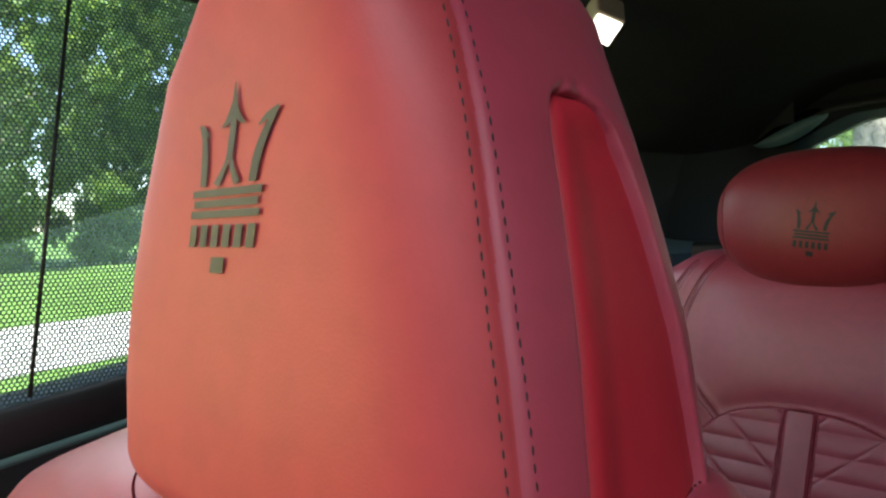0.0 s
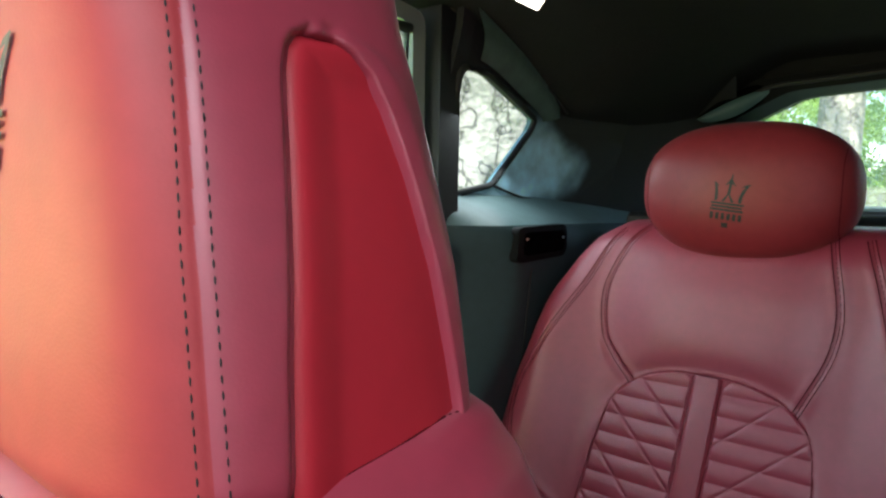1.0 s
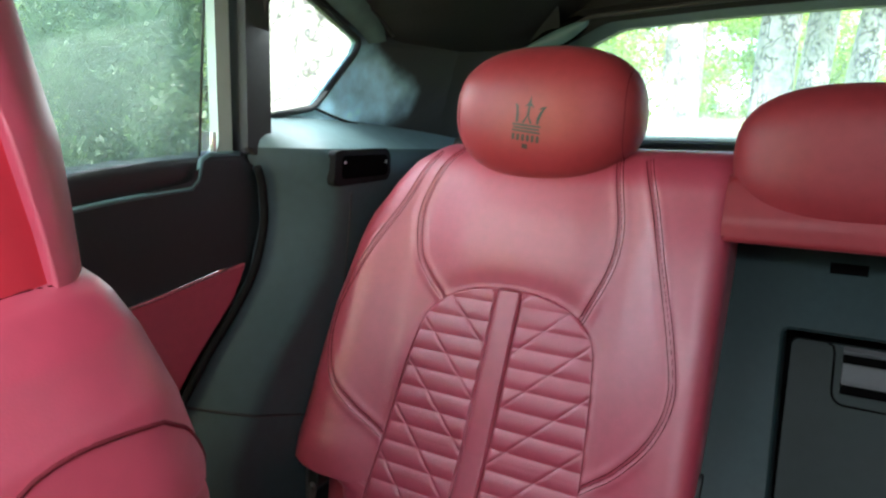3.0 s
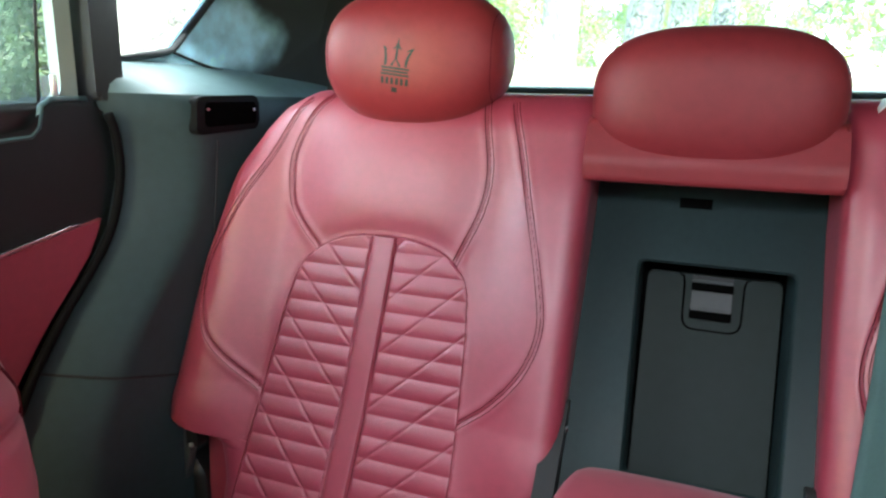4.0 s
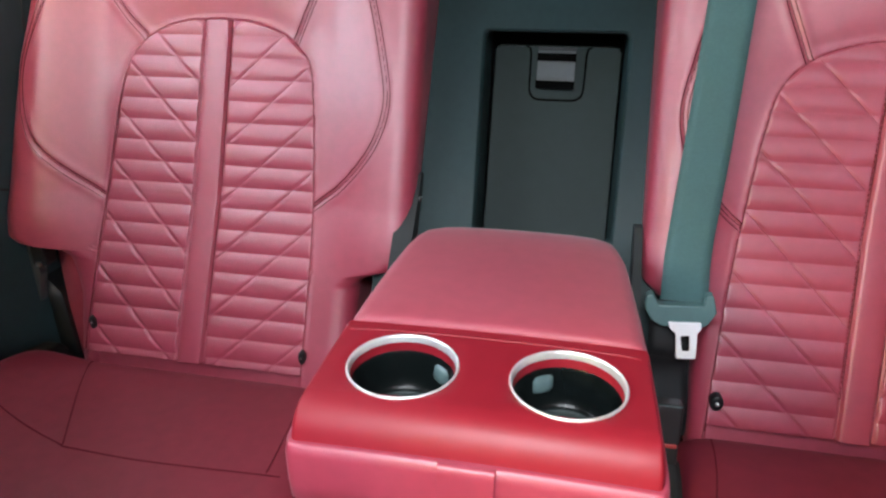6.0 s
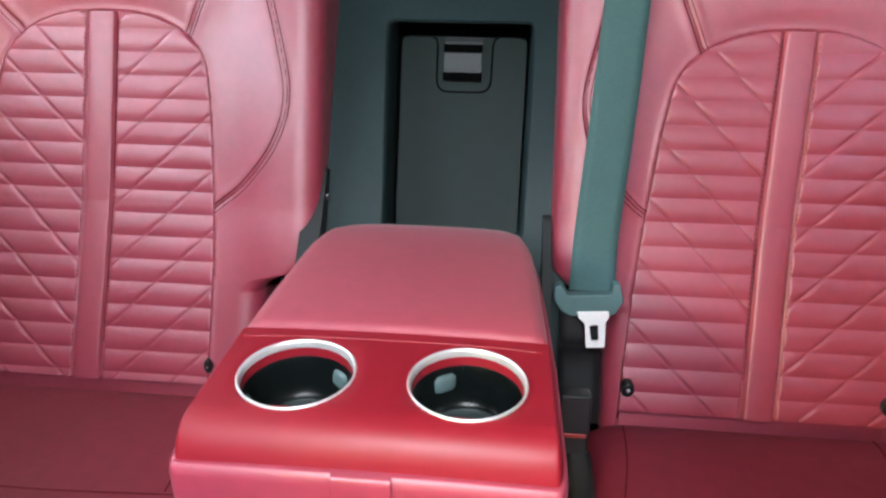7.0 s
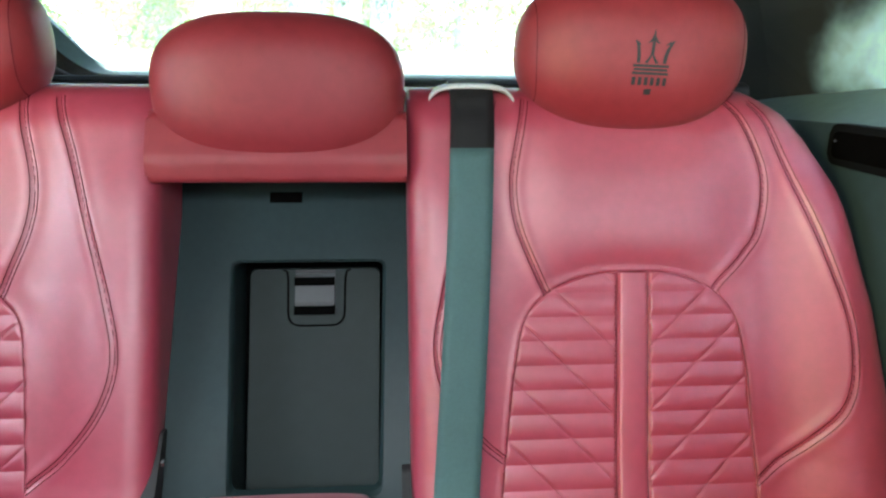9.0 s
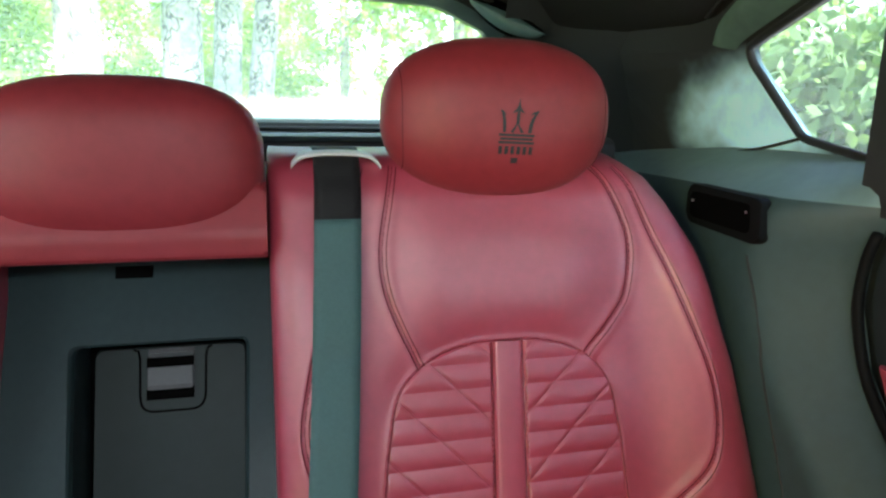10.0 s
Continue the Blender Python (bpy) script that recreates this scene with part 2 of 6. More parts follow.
def glass_material(name="window_glass", tint=(0.86, 0.94, 0.90), veil_share=0.07):
    m = bpy.data.materials.new(name)
    m.use_nodes = True
    n, l = m.node_tree.nodes, m.node_tree.links
    n.remove(n["Principled BSDF"])
    tr = n.new("ShaderNodeBsdfTransparent")
    tr.inputs["Color"].default_value = (*tint, 1)
    gl = n.new("ShaderNodeBsdfGlossy")
    gl.inputs["Roughness"].default_value = 0.02
    mix = n.new("ShaderNodeMixShader")
    mix.inputs[0].default_value = 0.05
    l.new(tr.outputs[0], mix.inputs[1])
    l.new(gl.outputs[0], mix.inputs[2])
    # whitish translucent film that veils the view through the glass
    veil = n.new("ShaderNodeBsdfTranslucent")
    veil.inputs["Color"].default_value = (0.8, 0.82, 0.80, 1)
    film = n.new("ShaderNodeMixShader")
    film.inputs[0].default_value = veil_share
    l.new(mix.outputs[0], film.inputs[1])
    l.new(veil.outputs[0], film.inputs[2])
    l.new(film.outputs[0], n["Material Output"].inputs["Surface"])
    return m


GLASS = glass_material("window_glass", (0.93, 0.98, 0.95), 0.05)
GLASS_PRIVACY = glass_material("tinted_quarter_glass", (0.54, 0.58, 0.57), 0.07)
GLASS_REAR = glass_material("hazy_rear_glass", (0.72, 0.77, 0.75), 0.16)
GLASS_ROOF = glass_material("dark_roof_glass", (0.008, 0.009, 0.009), 0.0)
GLASS_TINTED = glass_material("tinted_window_glass", (0.74, 0.80, 0.77), 0.02)


def shade_material():
    """Black window blind with rows of small round holes."""
    m = bpy.data.materials.new("perforated_blind")
    m.use_nodes = True
    n, l = m.node_tree.nodes, m.node_tree.links
    b = n["Principled BSDF"]
    b.inputs["Base Color"].default_value = (0.035, 0.055, 0.045, 1)
    b.inputs["Roughness"].default_value = 0.8
    tc = n.new("ShaderNodeTexCoord")
    sep = n.new("ShaderNodeSeparateXYZ")
    l.new(tc.outputs["Object"], sep.inputs[0])

    def math_node(op, a, bb=None):
        k = n.new("ShaderNodeMath")
        k.operation = op
        for i, v in enumerate((a, bb)):
            if v is None:
                continue
            if isinstance(v, (int, float)):
                k.inputs[i].default_value = v
            else:
                l.new(v, k.inputs[i])
        return k.outputs[0]

    pitch = 0.0036
    row = math_node("DIVIDE", sep.outputs["Z"], pitch * 0.866)
    odd = math_node("MULTIPLY", math_node("FLOORED_MODULO", math_node("FLOOR", row), 2.0), 0.5)
    col = math_node("ADD", math_node("DIVIDE", sep.outputs["Y"], pitch), odd)
    fx = math_node("SUBTRACT", math_node("FRACT", col), 0.5)
    fz = math_node("SUBTRACT", math_node("FRACT", row), 0.5)
    d = math_node("SQRT", math_node("ADD", math_node("MULTIPLY", fx, fx), math_node("MULTIPLY", math_node("MULTIPLY", fz, fz), 0.75)))
    thin = n.new("ShaderNodeBsdfTranslucent")
    thin.inputs["Color"].default_value = (0.13, 0.21, 0.17, 1)
    cloth = n.new("ShaderNodeMixShader")
    cloth.inputs[0].default_value = 0.30
    l.new(b.outputs[0], cloth.inputs[1])
    l.new(thin.outputs[0], cloth.inputs[2])
    hole = math_node("LESS_THAN", d, 0.385)
    tr = n.new("ShaderNodeBsdfTransparent")
    mix = n.new("ShaderNodeMixShader")
    l.new(hole, mix.inputs[0])
    l.new(cloth.outputs[0], mix.inputs[1])
    l.new(tr.outputs[0], mix.inputs[2])
    l.new(mix.outputs[0], n["Material Output"].inputs["Surface"])
    return m


BLIND = shade_material()


def glow_material(name, color, strength):
    m = bpy.data.materials.new(name)
    m.use_nodes = True
    b = m.node_tree.nodes["Principled BSDF"]
    b.inputs["Base Color"].default_value = (*color, 1)
    b.inputs["Emission Color"].default_value = (*color, 1)
    b.inputs["Emission Strength"].default_value = strength
    return m


LAMP_GLOW = glow_material("lit_lamp_lens", (1.0, 0.93, 0.80), 1.3)


# ---- mesh tools ----
def link_mesh(name, verts, faces, mat, parent=None, smooth=True, label=""):
    me = bpy.data.meshes.new(name)
    me.from_pydata([tuple(map(float, v)) for v in verts], [], [tuple(int(i) for i in f) for f in faces])
    bm = bmesh.new()
    bm.from_mesh(me)
    bmesh.ops.recalc_face_normals(bm, faces=bm.faces)
    bm.to_mesh(me)
    bm.free()
    if smooth:
        me.polygons.foreach_set("use_smooth", [True] * len(me.polygons))
    me.materials.append(mat)
    ob = new(name, me)
    if parent is not None:
        ob.parent = parent
    if label:
        ob["label"] = label
    return ob


def part(name, bm, mat, parent=None, label="", smooth=False):
    """Links a bmesh as one mesh object under a thing or a part."""
    me = bpy.data.meshes.new(name)
    bmesh.ops.recalc_face_normals(bm, faces=bm.faces)
    bm.to_mesh(me)
    bm.free()
    if smooth:
        me.polygons.foreach_set("use_smooth", [True] * len(me.polygons))
    me.materials.append(mat)
    ob = new(name, me)
    if parent is not None:
        ob.parent = parent
    if label:
        ob["label"] = label
    return ob


def thing(name, label, category, group="", kind=""):
    ob = new(name)
    ob.empty_display_size = 0.05
    return tagged(ob, label, category, group, kind)


def grid_faces(nu, nv, close_u=False, close_v=False):
    f = []
    for j in range(nv if close_v else nv - 1):
        for i in range(nu if close_u else nu - 1):
            a, b = j * nu + i, j * nu + (i + 1) % nu
            c, d = ((j + 1) % nv) * nu + (i + 1) % nu, ((j + 1) % nv) * nu + i
            f.append((a, b, c, d))
    return f


def grid_part(name, pts, mat, parent=None, label="", close_u=False, close_v=False, caps=False):
    """A sheet of nv by nu points, of shape (nv, nu, 3)."""
    nv, nu = pts.shape[:2]
    f = grid_faces(nu, nv, close_u, close_v)
    if caps:
        f += [tuple(range(nu)), tuple(range((nv - 1) * nu, nv * nu))]
    return link_mesh(name, pts.reshape(-1, 3), f, mat, parent, True, label)


def box_bm(x0, x1, y0, y1, z0, z1, bevel=0.0, seg=2, bm=None):
    bm = bm or bmesh.new()
    r = bmesh.ops.create_cube(bm, size=1.0)
    for v in r["verts"]:
        v.co = Vector(((x0 + x1) / 2 + v.co.x * (x1 - x0), (y0 + y1) / 2 + v.co.y * (y1 - y0), (z0 + z1) / 2 + v.co.z * (z1 - z0)))
    if bevel:
        edges = list({e for v in r["verts"] for e in v.link_edges})
        bmesh.ops.bevel(bm, geom=edges, offset=bevel, segments=seg, profile=0.5, affect="EDGES")
    return bm


def prism(poly, axis, a, b, bevel=0.0, seg=2):
    """A polygon in the plane across an axis, drawn out from a to b along it."""
    bm = bmesh.new()

    def put(p, q, s):
        return {"x": (s, p, q), "y": (p, s, q), "z": (p, q, s)}[axis]

    lo = [bm.verts.new(put(p, q, a)) for p, q in poly]
    hi = [bm.verts.new(put(p, q, b)) for p, q in poly]
    n = len(poly)
    f1, f2 = bm.faces.new(lo), bm.faces.new(hi)
    for i in range(n):
        bm.faces.new((lo[i], lo[(i + 1) % n], hi[(i + 1) % n], hi[i]))
    if bevel:
        edges = list(f1.edges) + list(f2.edges)
        bmesh.ops.bevel(bm, geom=edges, offset=bevel, segments=seg, profile=0.5, affect="EDGES")
    return bm


def rounded(points, r, n=5):
    """A polygon with its corners rounded."""
    out = []
    m = len(points)
    for i in range(m):
        p, q, s = (np.array(points[(i + k) % m], float) for k in (-1, 0, 1))
        a, b = p - q, s - q
        ra = min(r, 0.45 * np.linalg.norm(a), 0.45 * np.linalg.norm(b))
        a, b = q + a / np.linalg.norm(a) * ra, q + b / np.linalg.norm(b) * ra
        for k in range(n + 1):
            u = k / n
            out.append(tuple((1 - u) ** 2 * a + 2 * u * (1 - u) * q + u * u * b))
    return out


def smooth_line(points, n=60):
    """A smooth curve through points (Catmull-Rom), n samples."""
    p = np.array(points, float)
    p = np.vstack([2 * p[0] - p[1], p, 2 * p[-1] - p[-2]])
    out = []
    for u in np.linspace(0, len(p) - 3 - 1e-6, n):
        i = int(u)
        t = u - i
        a, b, c, d = p[i:i + 4]
        out.append(0.5 * (2 * b + (c - a) * t + (2 * a - 5 * b + 4 * c - d) * t * t + (3 * b - a - 3 * c + d) * t ** 3))
    return np.array(out)


def tube_points(line, r, n=8, closed=False, flat=1.0):
    line = np.array(line, float)
    tang = np.gradient(line, axis=0)
    if closed:
        tang = np.roll(line, -1, 0) - np.roll(line, 1, 0)
    tang /= np.linalg.norm(tang, axis=1)[:, None] + 1e-12
    ref = np.array([0.0, 1.0, 0.0]) if abs(tang[:, 1]).mean() < 0.8 else np.array([1.0, 0, 0])
    side = np.cross(tang, ref)
    side /= np.linalg.norm(side, axis=1)[:, None] + 1e-12
    up = np.cross(side, tang)
    a = np.linspace(0, 2 * np.pi, n, endpoint=False)
    return line[:, None] + r * (np.cos(a)[None, :, None] * side[:, None] + flat * np.sin(a)[None, :, None] * up[:, None])


def tube(name, line, r, mat, parent=None, label="", n=8, closed=False):
    return grid_part(name, tube_points(line, r, n, closed), mat, parent, label, close_u=True, close_v=closed, caps=not closed)


def dashes(name, line, dash, gap, r, mat, parent=None, label=""):
    """A row of stitches along a line, one mesh."""
    line = np.array(line, float)
    s = np.r_[0, np.cumsum(np.linalg.norm(np.diff(line, axis=0), axis=1))]
    verts, faces = [], []
    at = 0.0
    while at + dash < s[-1]:
        q = np.stack([np.interp(np.linspace(at, at + dash, 4), s, line[:, k]) for k in range(3)], 1)
        g = tube_points(q, r, 6)
        g[0] = g[0].mean(0) + 0.4 * (g[0] - g[0].mean(0))
        g[-1] = g[-1].mean(0) + 0.4 * (g[-1] - g[-1].mean(0))
        base = len(verts)
        verts += list(g.reshape(-1, 3))
        faces += [tuple(base + i for i in f) for f in grid_faces(6, 4, True)]
        at += dash + gap
    return link_mesh(name, verts, faces, mat, parent, True, label)


def near(p, line):
    """Distance of points p (..., 2) from a polyline (n, 2)."""
    p = np.asarray(p, float)
    best = np.full(p.shape[:-1], 1e9)
    for a, b in zip(line[:-1], line[1:]):
        ab = b - a
        t = np.clip(((p - a) @ ab) / (ab @ ab + 1e-15), 0, 1)
        best = np.minimum(best, np.linalg.norm(p - a - t[..., None] * ab, axis=-1))
    return best


def ramp(x, a, b):
    u = np.clip((x - a) / (b - a), 0, 1)
    return u * u * (3 - 2 * u)


def pillow_points(c, size, p, nu=72, nv=48, squeeze=0.0):
    """A rounded pillow: |x/A|^p + |y/B|^p + |z/C|^p = 1 round c."""
    th = np.linspace(0, 2 * np.pi, nu, endpoint=False)[None]
    ph = np.linspace(-np.pi / 2 + 1e-3, np.pi / 2 - 1e-3, nv)[:, None]
    d = np.stack([np.cos(ph) * np.cos(th), np.cos(ph) * np.sin(th), np.sin(ph) + 0 * th], -1)
    q = np.sign(d) * np.abs(d) ** 0.8
    q = q / (np.abs(q) ** p).sum(-1, keepdims=True) ** (1 / p)
    s = 1 - squeeze * np.clip(-q[..., 2], 0, 1) ** 2
    return np.stack([c[0] + size[0] * q[..., 0] * s, c[1] + size[1] * q[..., 1], c[2] + size[2] * q[..., 2]], -1)


def emblem(name, face, cx, cz, size, parent, lean=0.0, wide=1.0, shear=0.0):
    """Black stitched three-pronged mark over a row of bars; face(x, z) gives the depth of the cover."""
    verts, faces = [], []
    ca, sa = math.cos(radians(lean)), math.sin(radians(lean))

    def strip(line, widths, n=14):
        line = smooth_line(line, n)
        w = np.interp(np.linspace(0, 1, n), np.linspace(0, 1, len(widths)), widths)
        t = np.gradient(line, axis=0)
        t /= np.linalg.norm(t, axis=1)[:, None]
        nrm = np.stack([-t[:, 1], t[:, 0]], 1)
        base = len(verts)
        for k in (-0.5, 0.5):
            for q in line + nrm * w[:, None] * k:
                x, z = cx + size * (wide * q[0] * ca + q[1] * (sa + shear)), cz + size * (q[1] * ca - wide * q[0] * sa)
                verts.append((x, face(x, z) - 0.0009, z))
        for i in range(n - 1):
            faces.append((base + i, base + i + 1, base + n + i + 1, base + n + i))

    strip([(-0.20, 0.22), (-0.205, 0.36), (-0.225, 0.50), (-0.27, 0.60)], [0.05, 0.055, 0.045, 0.015])
    strip([(-0.27, 0.60), (-0.235, 0.56), (-0.19, 0.52)], [0.02, 0.05, 0.01])
    strip([(0.20, 0.22), (0.215, 0.36), (0.26, 0.50), (0.33, 0.61)], [0.055, 0.06, 0.05, 0.012])
    strip([(0.33, 0.61), (0.26, 0.57), (0.20, 0.53)], [0.02, 0.04, 0.01])
    strip([(0.0, 0.36), (0.005, 0.50), (0.01, 0.62)], [0.05, 0.05, 0.04])
    strip([(0.01, 0.60), (0.012, 0.68), (0.015, 0.80)], [0.06, 0.04, 0.008])
    strip([(-0.08, 0.56), (-0.03, 0.60), (0.01, 0.68)], [0.01, 0.04, 0.04])
    strip([(0.10, 0.56), (0.05, 0.60), (0.01, 0.68)], [0.01, 0.04, 0.04])
    strip([(-0.085, 0.22), (-0.04, 0.30), (0.0, 0.40)], [0.05, 0.035, 0.02])
    strip([(0.085, 0.22), (0.04, 0.30), (0.0, 0.40)], [0.05, 0.035, 0.02])
    for z, w in ((0.175, 0.56), (0.11, 0.52), (0.045, 0.56)):
        strip([(-w / 2, z), (0, z), (w / 2, z)], [0.045, 0.045])
    for k in range(6):
        x = -0.24 + 0.096 * k
        strip([(x, -0.16), (x, -0.10), (x, -0.02)], [0.058, 0.058], 5)
    strip([(0, -0.32), (0, -0.27), (0, -0.22)], [0.11, 0.11], 5)
    return link_mesh(name, verts, faces, EMBROIDERY, parent, False, "black stitched three-pronged mark")


# ---- rear bench ----
Z_OUT = [0.70, 0.80, 0.850, 0.862, 0.868, 0.875, 0.915, 1.006, 1.098, 1.184, 1.23, 1.279, 1.310, 1.326, 1.34]
W_OUT = [0.192, 0.200, 0.217, 0.236, 0.297, 0.307, 0.303, 0.294, 0.283, 0.262, 0.248, 0.226, 0.203, 0.180, 0.160]
Z_IN = [0.70, 0.845, 0.858, 0.868, 0.88, 0.90, 1.34]
W_IN = [0.184, 0.186, 0.200, 0.235, 0.248, 0.252, 0.252]
Z_BACK = [0.60, 0.77, 0.938, 1.136, 1.26, 1.34]
Y_BACK = [0.655, 0.719, 0.791, 0.857, 0.893, 0.915]
Z_INS = [0.70, 0.80, 0.88, 0.95, 1.04, 1.09, 1.16]
W_INS = [0.152, 0.150, 0.147, 0.142, 0.134, 0.126, 0.112]
INS_TOP = 1.150


def insert_half(z):
    """Half the width of the quilted insert at a height."""
    u = np.clip((z - 1.075) / (INS_TOP - 1.075), 0, 1)
    return np.interp(z, Z_INS, W_INS) * (1 - u ** 2.6) ** 0.42


def seat_curves(s):
    """Seams of the backrest as (across, height); across is positive towards the middle of the car."""
    upper_in = smooth_line([(0.118, 1.325), (0.126, 1.29), (0.135, 1.236), (0.129, 1.187), (0.104, 1.128), (0.094, 1.108)], 40)
    upper_out = smooth_line([(-0.115, 1.33), (-0.134, 1.305), (-0.157, 1.245), (-0.150, 1.185), (-0.130, 1.155), (-0.102, 1.125), (-0.090, 1.108)], 40)
    low_in = smooth_line([(0.155, 1.325), (0.170, 1.28), (0.191, 1.204), (0.214, 1.118), (0.223, 1.06), (0.208, 1.01), (0.173, 0.965), (0.142, 0.94), (0.124, 0.927)], 60)
    low_out = smooth_line([(-0.150, 1.325), (-0.165, 1.30), (-0.192, 1.24), (-0.233, 1.16), (-0.262, 1.08), (-0.247, 1.01), (-0.201, 0.962), (-0.146, 0.925), (-0.124, 0.911)], 60)
    if s < 0:
        low_out = smooth_line([(-0.150, 1.325), (-0.165, 1.30), (-0.188, 1.24), (-0.217, 1.16), (-0.238, 1.08), (-0.231, 1.01), (-0.193, 0.962), (-0.146, 0.925), (-0.124, 0.911)], 60)
    return [upper_in, upper_out, low_in, low_out]


CURVES = {1: seat_curves(1), -1: seat_curves(-1)}
RIM_Z = np.r_[np.linspace(0.70, 1.10, 40), np.linspace(1.103, INS_TOP, 60)]
RIM_LINE = np.vstack([np.stack([-insert_half(RIM_Z), RIM_Z], 1), np.stack([insert_half(RIM_Z), RIM_Z], 1)[::-1]])


LEAN = 0.045
DROP = {1: 0.003, -1: 0.0115}  # how much lower the insert's top lies, set to fit the camera's view


def lean_of(z, s):
    """Sideways lean of the insert, towards the left of the car on both seats, to fit the camera's view."""
    return -s * LEAN * (1.143 - z)


def cover_depth(w, z, s=1):
    """Depth (y) of the backrest's cover."""
    y = np.interp(z, Z_BACK, Y_BACK)
    wo, wi = np.interp(z, Z_OUT, W_OUT), np.interp(z, Z_IN, W_IN) + (0.008 if s > 0 else 0.0)
    height = ramp(z, 0.80, 0.92) * (1 - ramp(z, 1.20, 1.31))
    y = y - 0.030 * ramp(-w, 0.15, 0.245) * height - 0.012 * ramp(w, 0.145, 0.215) * height
    y = y - 0.008 * ramp(z, 1.125, 1.205) * (1 - ramp(np.abs(w), 0.07, 0.15)) * (1 - ramp(z, 1.24, 1.33))
    e_out, e_in = np.clip((w + wo) / 0.055, 0, 1), np.clip((wi - w) / 0.030, 0, 1)
    y = y + 0.040 * (1 - np.sqrt(1 - (1 - e_out) ** 2)) + 0.024 * (1 - np.sqrt(1 - (1 - e_in) ** 2))
    e_top = np.clip((1.338 - z) / 0.05, 0, 1)
    y = y + 0.045 * (1 - np.sqrt(1 - (1 - e_top) ** 2))
    p = np.stack([w, z], -1)
    for c in CURVES[s]:
        d = near(p, c)
        y = y + 0.0017 * np.exp(-(d / 0.0022) ** 2) - 0.0012 * np.exp(-((d - 0.0065) / 0.005) ** 2)
    w = w - lean_of(z, s)
    p = np.stack([w, z + DROP[s]], -1)
    gap = np.abs(w) - insert_half(z + DROP[s])
    inside = (z + DROP[s] < INS_TOP) & (gap < 0)
    rim = near(p, RIM_LINE)
    ring = np.exp(-(rim / 0.0036) ** 2)
    tuck = np.exp(-(rim / 0.020) ** 2) * ramp(z, 1.03, 1.11)
    y = y - 0.0012 * ring + 0.0040 * tuck + np.where(inside, 0.018 * np.clip(rim / 0.0055, 0, 1), 0)
    return y


def insert_depth(w, z, s=1):
    """Depth of the quilted insert: puffs in rows, crossed by slanting stitch lines, and a plain strip in the middle."""
    y = np.interp(z, Z_BACK, Y_BACK) + 0.0026
    hw = np.maximum(insert_half(z + DROP[s]), 1e-3)
    strip = np.abs(w + 0.002) < 0.0175
    pitch = 0.02535
    side, mid = np.abs(w), np.abs(w + 0.002)
    low = 1.4 * (DROP[s] - DROP[1])
    row = (z + low - 1.128) / pitch
    row = 2 * np.abs(row - np.round(row))
    puff = 0.0022 * (1 - (1 - row) ** 2.1)
    slant = 0.068
    diag = (z + low - 1.050 - 0.93 * side) / slant
    dd = np.abs(diag - np.round(diag)) * slant * 0.80
    puff = puff * (1 - 0.5 * np.exp(-(dd / 0.0026) ** 2)) - 0.0005 * np.exp(-(dd / 0.0014) ** 2)
    puff = puff * ramp(hw - side, -0.001, 0.004) * ramp(mid, 0.0176, 0.0225)
    edge = np.abs(mid - 0.0175)
    y = y - np.where(strip, 0.0045 * np.sqrt(np.clip(1 - (w + 0.002) ** 2 / 0.0175 ** 2, 0, 1)) ** 0.5, puff)
    y = y + 0.003 * np.exp(-(edge / 0.0018) ** 2)
    return y


